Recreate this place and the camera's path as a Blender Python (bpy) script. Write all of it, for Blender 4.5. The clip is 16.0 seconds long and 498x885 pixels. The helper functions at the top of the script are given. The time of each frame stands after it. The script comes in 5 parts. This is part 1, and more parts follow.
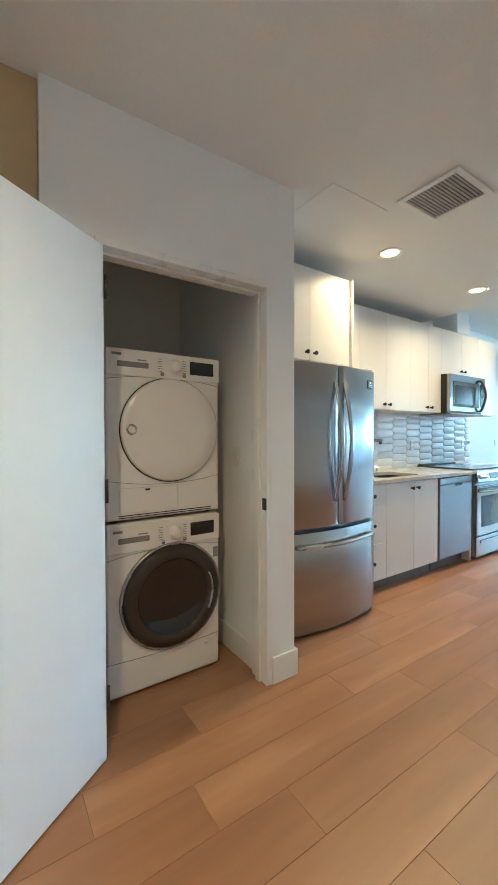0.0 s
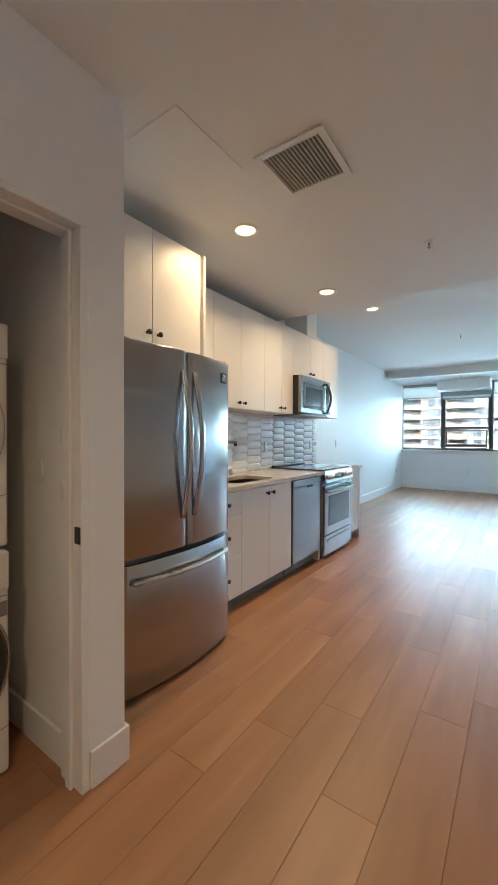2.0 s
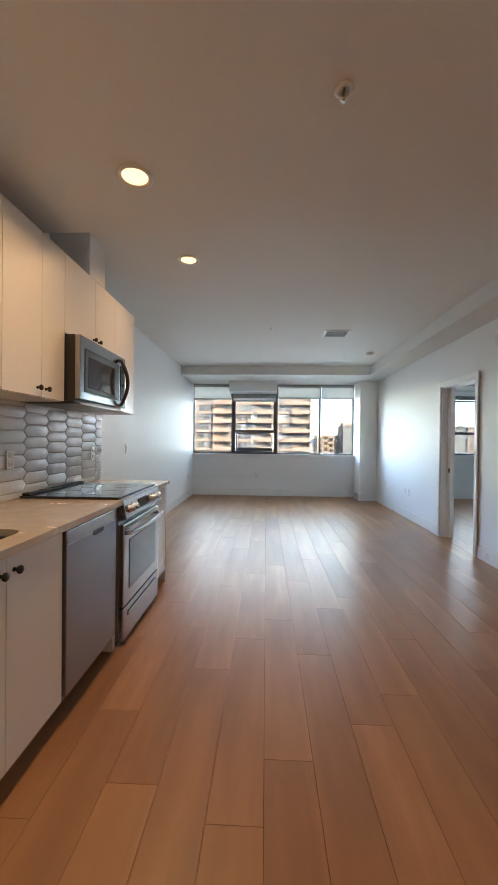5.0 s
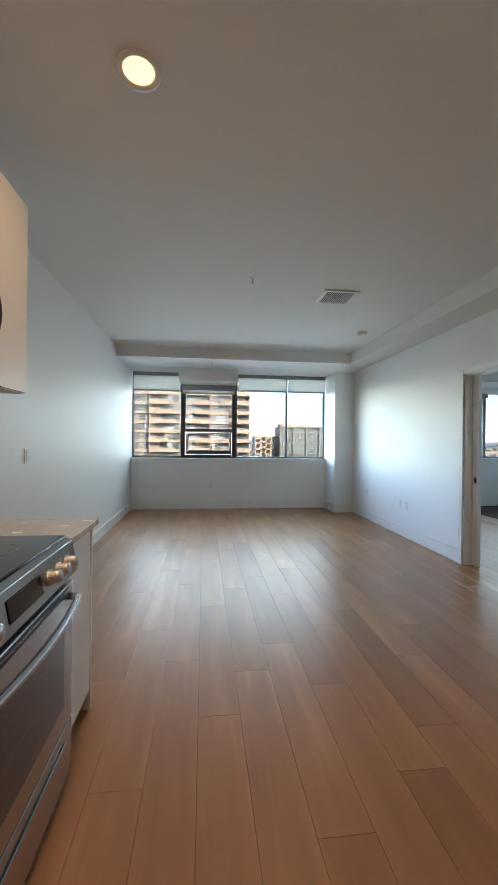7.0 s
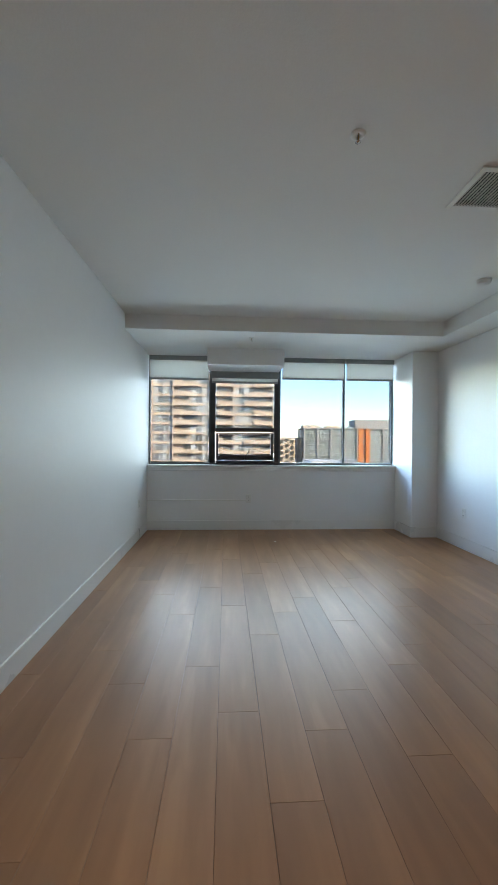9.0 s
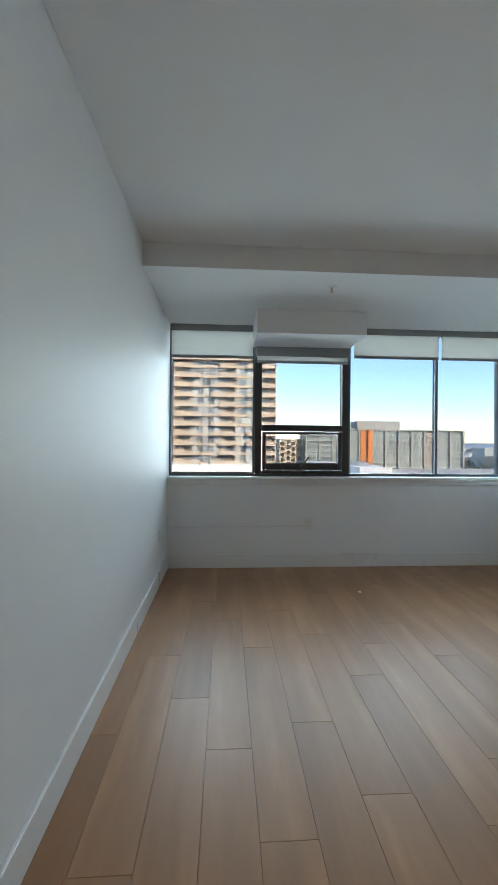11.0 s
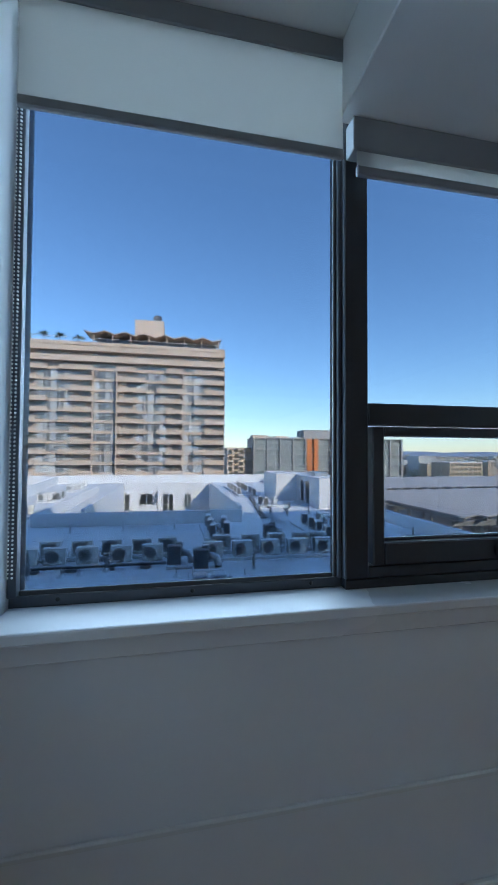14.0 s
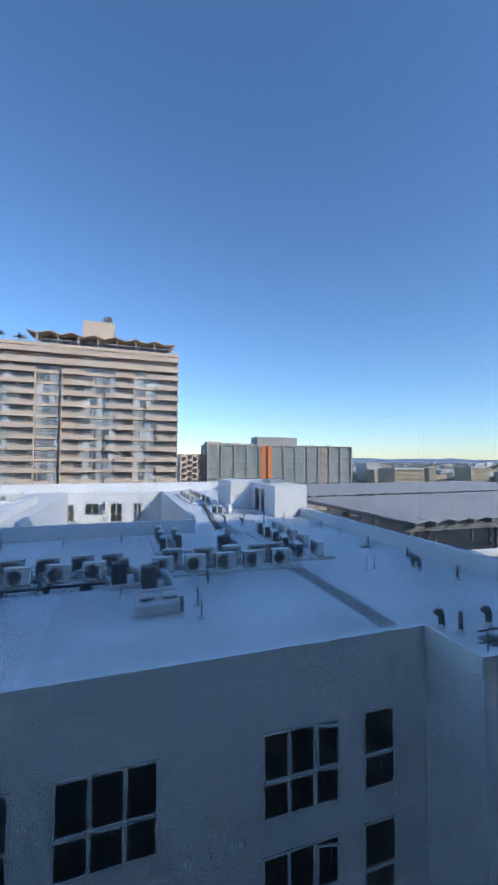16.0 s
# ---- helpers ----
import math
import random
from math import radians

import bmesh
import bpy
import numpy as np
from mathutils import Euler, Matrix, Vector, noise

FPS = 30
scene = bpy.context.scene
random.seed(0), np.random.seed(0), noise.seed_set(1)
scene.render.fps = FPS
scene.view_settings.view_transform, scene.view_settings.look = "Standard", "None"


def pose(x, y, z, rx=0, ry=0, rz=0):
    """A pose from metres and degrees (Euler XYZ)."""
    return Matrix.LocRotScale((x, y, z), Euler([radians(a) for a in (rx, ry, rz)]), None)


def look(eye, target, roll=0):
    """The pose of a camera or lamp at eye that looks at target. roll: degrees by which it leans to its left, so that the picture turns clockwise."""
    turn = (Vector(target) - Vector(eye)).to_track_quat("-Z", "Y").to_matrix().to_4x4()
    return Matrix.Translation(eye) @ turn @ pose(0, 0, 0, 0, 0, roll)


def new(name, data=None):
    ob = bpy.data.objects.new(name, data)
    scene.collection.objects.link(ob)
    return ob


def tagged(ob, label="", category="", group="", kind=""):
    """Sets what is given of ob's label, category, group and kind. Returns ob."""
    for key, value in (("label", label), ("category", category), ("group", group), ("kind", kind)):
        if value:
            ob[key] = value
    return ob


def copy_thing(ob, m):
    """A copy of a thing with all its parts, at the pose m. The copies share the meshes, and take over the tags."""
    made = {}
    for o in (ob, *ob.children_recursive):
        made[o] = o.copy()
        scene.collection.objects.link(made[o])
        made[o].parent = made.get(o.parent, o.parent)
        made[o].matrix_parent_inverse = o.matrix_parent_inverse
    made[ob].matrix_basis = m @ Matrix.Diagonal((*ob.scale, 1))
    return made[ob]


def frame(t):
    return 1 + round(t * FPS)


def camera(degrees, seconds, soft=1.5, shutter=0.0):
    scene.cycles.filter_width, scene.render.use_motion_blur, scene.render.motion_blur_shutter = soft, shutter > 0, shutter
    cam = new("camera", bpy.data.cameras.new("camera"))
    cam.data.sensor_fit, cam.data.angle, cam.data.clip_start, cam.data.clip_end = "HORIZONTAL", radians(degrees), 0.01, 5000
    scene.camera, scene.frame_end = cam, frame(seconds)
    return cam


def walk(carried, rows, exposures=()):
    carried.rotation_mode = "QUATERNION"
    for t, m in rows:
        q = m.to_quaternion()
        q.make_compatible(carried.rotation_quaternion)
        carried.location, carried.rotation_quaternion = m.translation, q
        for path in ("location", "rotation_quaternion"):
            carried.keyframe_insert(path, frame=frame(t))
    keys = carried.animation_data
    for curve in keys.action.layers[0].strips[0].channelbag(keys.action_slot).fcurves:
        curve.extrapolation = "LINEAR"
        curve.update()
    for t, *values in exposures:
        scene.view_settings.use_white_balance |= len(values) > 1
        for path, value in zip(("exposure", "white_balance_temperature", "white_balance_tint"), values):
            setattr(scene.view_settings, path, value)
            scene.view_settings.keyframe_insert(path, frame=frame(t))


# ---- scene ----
cam = camera(65.8, 16.0)
PATH = [
    (0, (-0.878, -0.341, 1.253), (0.238, 1.318, 1.223), -0.1),
    (0.5, (-0.821, -0.313, 1.285), (0.419, 1.255, 1.233), 0.3),
    (1, (-0.73, -0.28, 1.285), (0.637, 1.179, 1.236), 0.4),
    (1.5, (-0.616, -0.204, 1.26), (0.882, 1.12, 1.227), 0.1),
    (2, (-0.49, -0.047, 1.263), (1.144, 1.105, 1.232), 0.2),
    (2.5, (-0.343, 0.075, 1.265), (1.406, 1.045, 1.232), 0.4),
    (3, (-0.159, 0.202, 1.282), (1.677, 0.994, 1.254), 0.3),
    (3.5, (0.032, 0.356, 1.289), (1.934, 0.974, 1.263), 0.5),
    (4, (0.25, 0.509, 1.277), (2.205, 0.931, 1.257), 0.5),
    (4.5, (0.534, 0.617, 1.283), (2.519, 0.859, 1.265), 0.5),
    (5, (0.854, 0.715, 1.285), (2.852, 0.804, 1.27), 0.6),
    (5.2, (0.985, 0.758, 1.297), (2.985, 0.792, 1.279), 0.6),
    (7.5, (2.825, 1.152, 1.283), (4.81, 0.906, 1.279), 0.6),
    (8.5, (3.658, 1.233, 1.294), (5.649, 1.036, 1.289), 0.5),
    (9, (4.024, 1.272, 1.291), (6.021, 1.153, 1.29), 0.5),
    (9.5, (4.389, 1.357, 1.293), (6.388, 1.303, 1.298), 0.7),
    (10, (4.77, 1.511, 1.307), (6.77, 1.465, 1.305), 0.6),
    (12.5, (7.259, 2.028, 1.299), (9.233, 1.709, 1.334), 0.4),
    (13, (7.814, 2.022, 1.308), (9.781, 1.662, 1.35), 0.4),
    (13.5, (8.296, 2.021, 1.323), (10.259, 1.639, 1.369), 0.4),
    (14, (8.728, 2.011, 1.356), (10.688, 1.618, 1.409), 0.3),
    (14.5, (9.091, 2.015, 1.365), (11.05, 1.616, 1.428), 0.6),
    (15, (9.375, 1.936, 1.373), (11.33, 1.523, 1.446), 0.3),
    (15.5, (9.532, 1.866, 1.376), (11.474, 1.395, 1.457), 0.4),
    (16, (9.635, 1.845, 1.392), (11.533, 1.221, 1.481), 0.3),
]
SKY, SUN, LAMP, DAY = 0.15, 3.0, 0.112, 0.058
EXPOSURES = [(0.0, 7.2, 4850, -14), (1.5, 6.87, 5300, -6), (3.0, 6.3, 6050, 2), (5.0, 6.0, 6850, 10), (8.0, 5.75, 6650, 5), (10.0, 5.55, 6550, 5), (12.5, 5.35, 6900, 6), (13.5, 4.95, 6050, 5), (14.5, 4.85, 5200, 8), (16.0, 4.95, 5550, 8)]
walk(cam, [(t, look(eye, target, roll)) for t, eye, target, roll in PATH], EXPOSURES)

# ---- light ----
SUN_AZ, SUN_EL = 236.0, 31.0
world = bpy.data.worlds.new("sky")
scene.world = world
world.use_nodes = True
wn = world.node_tree.nodes
wl = world.node_tree.links
wn.clear()
w_sky = wn.new("ShaderNodeTexSky")
w_sky.sky_type = "NISHITA"
w_sky.sun_disc = False
w_sky.sun_elevation = radians(SUN_EL)
w_sky.sun_rotation = radians(SUN_AZ)
w_sky.air_density, w_sky.dust_density, w_sky.ozone_density = 1.1, 0.1, 4.0
w_bg = wn.new("ShaderNodeBackground")
w_bg.inputs["Strength"].default_value = SKY
w_out = wn.new("ShaderNodeOutputWorld")
wl.new(w_sky.outputs[0], w_bg.inputs[0])
wl.new(w_bg.outputs[0], w_out.inputs[0])

sun = new("sun", bpy.data.lights.new("sun", "SUN"))
sun.data.energy, sun.data.angle, sun.data.color = SUN, radians(0.5), (1.0, 0.82, 0.60)
s_dir = Vector((math.sin(radians(SUN_AZ)) * math.cos(radians(SUN_EL)), math.cos(radians(SUN_AZ)) * math.cos(radians(SUN_EL)), math.sin(radians(SUN_EL))))
sun.matrix_world = look(s_dir * 50, (0, 0, 0))


def window_sky_fill(y0, y1, z0, z1):
    """An added area lamp outside a window opening, standing in for the sky's light entering there."""
    la = new("window_sky_fill", bpy.data.lights.new("window_sky_fill", "AREA"))
    la.data.shape, la.data.size, la.data.size_y = "RECTANGLE", z1 - z0, y1 - y0
    la.data.energy, la.data.color = DAY * math.pi * (y1 - y0) * (z1 - z0), (0.715, 0.885, 1.0)
    la.data.spread = radians(115)
    la.data.cycles.use_multiple_importance_sampling = False
    la.matrix_world = pose(10.01, (y0 + y1) / 2, (z0 + z1) / 2, 0, 75, 0)


window_sky_fill(-1.32, 2.45, 0.95, 2.60)
window_sky_fill(-5.48, -3.44, 0.97, 2.60)


# ---- materials ----
def material(name, base, rough=0.5, metal=0.0, vary=0.06, scale=3.0, fine=60.0, bump=0.0, bump_scale=200.0, stretch=(1, 1, 1), spec=0.5, coat=0.0, per_object=0.0, rough_vary=0.08):
    m = bpy.data.materials.new(name)
    m.use_nodes = True
    n, l = m.node_tree.nodes, m.node_tree.links
    b = n["Principled BSDF"]
    b.inputs["Metallic"].default_value = metal
    b.inputs["Specular IOR Level"].default_value = spec
    b.inputs["Coat Weight"].default_value = coat
    b.inputs["Coat Roughness"].default_value = 0.08
    tc, mp = n.new("ShaderNodeTexCoord"), n.new("ShaderNodeMapping")
    mp.inputs["Scale"].default_value = stretch
    l.new(tc.outputs["Object"], mp.inputs[0])
    big, small = n.new("ShaderNodeTexNoise"), n.new("ShaderNodeTexNoise")
    for node, s in ((big, scale), (small, fine)):
        node.inputs["Scale"].default_value = s
        node.inputs["Detail"].default_value = 4
        l.new(mp.outputs[0], node.inputs["Vector"])
    add = n.new("ShaderNodeMath")
    add.operation = "ADD"
    l.new(big.outputs["Fac"], add.inputs[0])
    l.new(small.outputs["Fac"], add.inputs[1])
    ramp = n.new("ShaderNodeMapRange")
    ramp.inputs["From Min"].default_value, ramp.inputs["From Max"].default_value = 0.6, 1.4
    ramp.inputs["To Min"].default_value, ramp.inputs["To Max"].default_value = 1 - vary, 1 + vary
    l.new(add.outputs[0], ramp.inputs["Value"])
    value = ramp.outputs[0]
    if per_object:
        info, mr, mul = n.new("ShaderNodeObjectInfo"), n.new("ShaderNodeMapRange"), n.new("ShaderNodeMath")
        mr.inputs["To Min"].default_value, mr.inputs["To Max"].default_value = 1 - per_object, 1 + per_object
        mul.operation = "MULTIPLY"
        l.new(info.outputs["Random"], mr.inputs["Value"])
        l.new(mr.outputs[0], mul.inputs[0])
        l.new(value, mul.inputs[1])
        value = mul.outputs[0]
    tint = n.new("ShaderNodeVectorMath")
    tint.operation = "SCALE"
    tint.inputs[0].default_value = base
    l.new(value, tint.inputs["Scale"])
    l.new(tint.outputs[0], b.inputs["Base Color"])
    rr = n.new("ShaderNodeMapRange")
    rr.inputs["From Min"].default_value, rr.inputs["From Max"].default_value = 0.3, 0.7
    rr.inputs["To Min"].default_value, rr.inputs["To Max"].default_value = max(0.02, rough - rough_vary), min(1, rough + rough_vary)
    l.new(big.outputs["Fac"], rr.inputs["Value"])
    l.new(rr.outputs[0], b.inputs["Roughness"])
    if bump:
        bn, bt = n.new("ShaderNodeBump"), n.new("ShaderNodeTexNoise")
        bt.inputs["Scale"].default_value = bump_scale
        bt.inputs["Detail"].default_value = 3
        l.new(mp.outputs[0], bt.inputs["Vector"])
        bn.inputs["Strength"].default_value = bump
        bn.inputs["Distance"].default_value = 0.002
        l.new(bt.outputs["Fac"], bn.inputs["Height"])
        l.new(bn.outputs[0], b.inputs["Normal"])
    return m


def wood_floor():
    m = material("oak_plank", (0.40, 0.225, 0.115), rough=0.38, spec=0.5, vary=0.0, scale=1.5, bump=0.05, bump_scale=90, stretch=(0.12, 1, 1), per_object=0.0, rough_vary=0.07)
    n, l = m.node_tree.nodes, m.node_tree.links
    b = n["Principled BSDF"]
    tc, mp, info = n.new("ShaderNodeTexCoord"), n.new("ShaderNodeMapping"), n.new("ShaderNodeObjectInfo")
    shift = n.new("ShaderNodeVectorMath")
    shift.operation = "SCALE"
    shift.inputs[0].default_value = (13.0, 7.0, 3.0)
    l.new(info.outputs["Random"], shift.inputs["Scale"])
    l.new(tc.outputs["Object"], mp.inputs[0])
    l.new(shift.outputs[0], mp.inputs["Location"])
    mp.inputs["Scale"].default_value = (0.5, 3.6, 1)
    grain, cloud = n.new("ShaderNodeTexNoise"), n.new("ShaderNodeTexNoise")
    grain.inputs["Scale"].default_value, grain.inputs["Detail"].default_value, grain.inputs["Distortion"].default_value = 5.0, 8, 0.6
    cloud.inputs["Scale"].default_value, cloud.inputs["Detail"].default_value = 1.3, 3
    l.new(mp.outputs[0], grain.inputs["Vector"])
    l.new(mp.outputs[0], cloud.inputs["Vector"])
    mix = n.new("ShaderNodeMath")
    mix.operation = "MULTIPLY_ADD"
    mix.inputs[1].default_value = 0.32
    l.new(grain.outputs["Fac"], mix.inputs[0])
    l.new(cloud.outputs["Fac"], mix.inputs[2])
    add = n.new("ShaderNodeMath")
    add.operation = "MULTIPLY_ADD"
    add.inputs[1].default_value = 0.17
    l.new(info.outputs["Random"], add.inputs[0])
    l.new(mix.outputs[0], add.inputs[2])
    ramp = n.new("ShaderNodeValToRGB")
    ramp.color_ramp.elements[0].position, ramp.color_ramp.elements[0].color = 0.46, (0.268, 0.135, 0.068, 1)
    ramp.color_ramp.elements[1].position, ramp.color_ramp.elements[1].color = 1.15, (0.475, 0.262, 0.134, 1)
    mid = ramp.color_ramp.elements.new(0.85)
    mid.color = (0.388, 0.203, 0.101, 1)
    l.new(add.outputs[0], ramp.inputs[0])
    l.new(ramp.outputs[0], b.inputs["Base Color"])
    return m


def glass_mat(name, tint=(1, 1, 1), rough=0.0):
    m = bpy.data.materials.new(name)
    m.use_nodes = True
    b = m.node_tree.nodes["Principled BSDF"]
    b.inputs["Base Color"].default_value = (*tint, 1)
    b.inputs["Transmission Weight"].default_value = 1.0
    b.inputs["Roughness"].default_value = rough
    b.inputs["IOR"].default_value = 1.02 if name == "window_glass" else 1.45
    return m


def pane_glass(name, tint):
    """A thin sheet of glass: a dark tint added to dim the view outside, with a faint mirror gloss at its faces."""
    m = bpy.data.materials.new(name)
    m.use_nodes = True
    n, l = m.node_tree.nodes, m.node_tree.links
    n.clear()
    out, mix = n.new("ShaderNodeOutputMaterial"), n.new("ShaderNodeMixShader")
    clear, gloss = n.new("ShaderNodeBsdfTransparent"), n.new("ShaderNodeBsdfGlossy")
    clear.inputs["Color"].default_value = (*tint, 1)
    gloss.inputs["Roughness"].default_value = 0.0
    gloss.inputs["Color"].default_value = (0.8, 0.8, 0.8, 1)
    mix.inputs[0].default_value = 0.008
    l.new(clear.outputs[0], mix.inputs[1])
    l.new(gloss.outputs[0], mix.inputs[2])
    l.new(mix.outputs[0], out.inputs["Surface"])
    return m


def glow(name, colour, strength):
    m = bpy.data.materials.new(name)
    m.use_nodes = True
    b = m.node_tree.nodes["Principled BSDF"]
    b.inputs["Base Color"].default_value = (0.8, 0.8, 0.8, 1)
    b.inputs["Emission Color"].default_value = (*colour, 1)
    b.inputs["Emission Strength"].default_value = strength
    return m


WALL = material("wall_paint", (0.82, 0.825, 0.82), rough=0.52, vary=0.012, scale=0.8, fine=25, bump=0.06, bump_scale=140, spec=0.42, rough_vary=0.03)
CEIL = material("ceiling_paint", (0.76, 0.76, 0.74), rough=0.7, vary=0.02, scale=0.7, fine=90, bump=0.25, bump_scale=120)
# warm light falling on the entry wall is put into this tan colour
WARMLIT = material("warm_lit_wall_paint", (0.55, 0.42, 0.25), rough=0.5, vary=0.02, bump=0.12, bump_scale=140)
TRIM = material("trim_enamel", (0.80, 0.80, 0.79), rough=0.32, vary=0.015, scale=2)
DOOR = material("door_enamel", (0.81, 0.81, 0.81), rough=0.5, spec=0.7, rough_vary=0.03, vary=0.008, scale=1.2, bump=0.04, bump_scale=60)
OAK = wood_floor()
SUBFLOOR = material("subfloor", (0.05, 0.035, 0.025), rough=0.9)
CABINET = material("cabinet_laminate", (0.75, 0.73, 0.70), rough=0.38, vary=0.012, scale=1.5)
CARCASS = material("cabinet_carcass", (0.70, 0.68, 0.65), rough=0.5, vary=0.02)
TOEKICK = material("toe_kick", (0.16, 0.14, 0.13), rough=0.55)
KNOB = material("black_bronze_metal", (0.028, 0.024, 0.022), rough=0.35, metal=0.6)
QUARTZ = material("quartz_top", (0.52, 0.47, 0.42), rough=0.2, vary=0.04, scale=12, fine=300, spec=0.5)
STEEL = material("brushed_steel", (0.40, 0.405, 0.41), rough=0.22, metal=1.0, vary=0.03, scale=4, fine=900, bump=0.02, bump_scale=400, stretch=(0.02, 1, 1), rough_vary=0.03)
STEEL_DARK = material("grey_steel", (0.33, 0.34, 0.36), rough=0.4, metal=1.0, vary=0.03, scale=4, fine=800, stretch=(0.02, 1, 1))
CHROME = material("chrome", (0.75, 0.75, 0.75), rough=0.1, metal=1.0, vary=0.01)
SINK = material("sink_steel", (0.20, 0.18, 0.16), rough=0.36, metal=1.0, vary=0.04)
BLACKGLASS = material("black_glass", (0.012, 0.012, 0.014), rough=0.05, vary=0.1, spec=0.6)
OVENGLASS = material("oven_glass", (0.05, 0.055, 0.065), rough=0.08, vary=0.1, spec=0.6)
BLACK = material("black_plastic", (0.02, 0.02, 0.02), rough=0.45)
GREYPL = material("grey_plastic", (0.22, 0.22, 0.22), rough=0.4)
WHITEPL = material("white_plastic", (0.76, 0.76, 0.73), rough=0.35, vary=0.01)
ENAMEL = material("white_appliance_enamel", (0.76, 0.75, 0.73), rough=0.2, vary=0.012, scale=1)
SILVERPL = material("silver_trim", (0.45, 0.45, 0.46), rough=0.25, metal=0.9)
SMOKED = material("smoked_door_ring", (0.05, 0.043, 0.038), rough=0.12, metal=0.3, vary=0.05)
TILE = material("glazed_tile", (0.62, 0.63, 0.64), rough=0.14, vary=0.07, scale=9, fine=50, bump=0.55, bump_scale=22, per_object=0.1, spec=0.6)
GROUT = material("grout", (0.72, 0.72, 0.71), rough=0.85, vary=0.05)
BRONZE = material("dark_bronze_frame", (0.045, 0.045, 0.048), rough=0.42, metal=0.35, vary=0.06)
ALU = material("aluminium_frame", (0.085, 0.092, 0.105), rough=0.42, metal=0.4, vary=0.05)
FABRIC = material("roller_fabric", (0.62, 0.62, 0.60), rough=0.85, vary=0.02, fine=500, bump=0.2, bump_scale=900)


def translucent(m, share_through, tint):
    """Lets part of the light through a thin cloth."""
    n, l = m.node_tree.nodes, m.node_tree.links
    thin, mix = n.new("ShaderNodeBsdfTranslucent"), n.new("ShaderNodeMixShader")
    thin.inputs[0].default_value = (*tint, 1)
    mix.inputs[0].default_value = share_through
    l.new(n["Principled BSDF"].outputs[0], mix.inputs[1])
    l.new(thin.outputs[0], mix.inputs[2])
    l.new(mix.outputs[0], n["Material Output"].inputs["Surface"])


translucent(FABRIC, 0.5, (0.7, 0.69, 0.66))
CASS = material("blind_cassette", (0.27, 0.28, 0.285), rough=0.5, vary=0.02)
# dark tint lowers the outdoor brightness to suit the room's exposure
GLASS = pane_glass("window_glass", (0.176, 0.180, 0.183))
LENS = glow("lamp_lens", (1.0, 0.62, 0.28), 0.042)
VENTDARK = material("vent_dark", (0.05, 0.05, 0.05), rough=0.8)
VENTSLAT = material("vent_slat", (0.50, 0.47, 0.43), rough=0.5)
BRASS = material("brass_pin", (0.35, 0.26, 0.12), rough=0.3, metal=1.0)


# ---- builders ----
def box(x0, x1, y0, y1, z0, z1, bevel=0.0, seg=1, bm=None):
    t = bmesh.new()
    r = bmesh.ops.create_cube(t, size=1)
    for v in r["verts"]:
        v.co = ((x0 + x1) / 2 + v.co.x * (x1 - x0), (y0 + y1) / 2 + v.co.y * (y1 - y0), (z0 + z1) / 2 + v.co.z * (z1 - z0))
    if bevel:
        bmesh.ops.bevel(t, geom=t.edges[:], offset=bevel, segments=seg, profile=0.5, affect="EDGES")
    if bm is None:
        return t
    return join(bm, t)


def join(bm, t):
    me = bpy.data.meshes.new("tmp")
    t.to_mesh(me)
    t.free()
    bm.from_mesh(me)
    bpy.data.meshes.remove(me)
    return bm


def cyl(p, q, r0, r1=None, seg=20, bm=None, bevel=0.0):
    """A round bar from p to q."""
    p, q = Vector(p), Vector(q)
    t = bmesh.new()
    bmesh.ops.create_cone(t, cap_ends=True, segments=seg, radius1=r0, radius2=r0 if r1 is None else r1, depth=(q - p).length)
    if bevel:
        rim = [e for e in t.edges if abs(e.verts[0].co.z - e.verts[1].co.z) < 1e-6]
        bmesh.ops.bevel(t, geom=rim, offset=bevel, segments=2, profile=0.5, affect="EDGES")
    m = Matrix.Translation((p + q) / 2) @ (q - p).to_track_quat("Z", "Y").to_matrix().to_4x4()
    bmesh.ops.transform(t, matrix=m, verts=t.verts)
    for f in t.faces:
        f.smooth = len(f.verts) == 4
    return t if bm is None else join(bm, t)


def tube(points, r, seg=10, flat=1.0):
    """A bent round bar along points."""
    bm = bmesh.new()
    pts = [Vector(p) for p in points]
    rings = []
    for i, p in enumerate(pts):
        d = (pts[min(i + 1, len(pts) - 1)] - pts[max(i - 1, 0)]).normalized()
        a = d.orthogonal().normalized() if i == 0 else (rings_a - d * rings_a.dot(d)).normalized()
        rings_a = a
        c = d.cross(a)
        rings.append([bm.verts.new(p + (a * math.cos(k * 2 * math.pi / seg) + c * math.sin(k * 2 * math.pi / seg) * flat) * r) for k in range(seg)])
    for u, v in zip(rings, rings[1:]):
        for k in range(seg):
            f = bm.faces.new((u[k], u[(k + 1) % seg], v[(k + 1) % seg], v[k]))
            f.smooth = True
    bm.faces.new(rings[0][::-1])
    bm.faces.new(rings[-1])
    bmesh.ops.recalc_face_normals(bm, faces=bm.faces[:])
    return bm


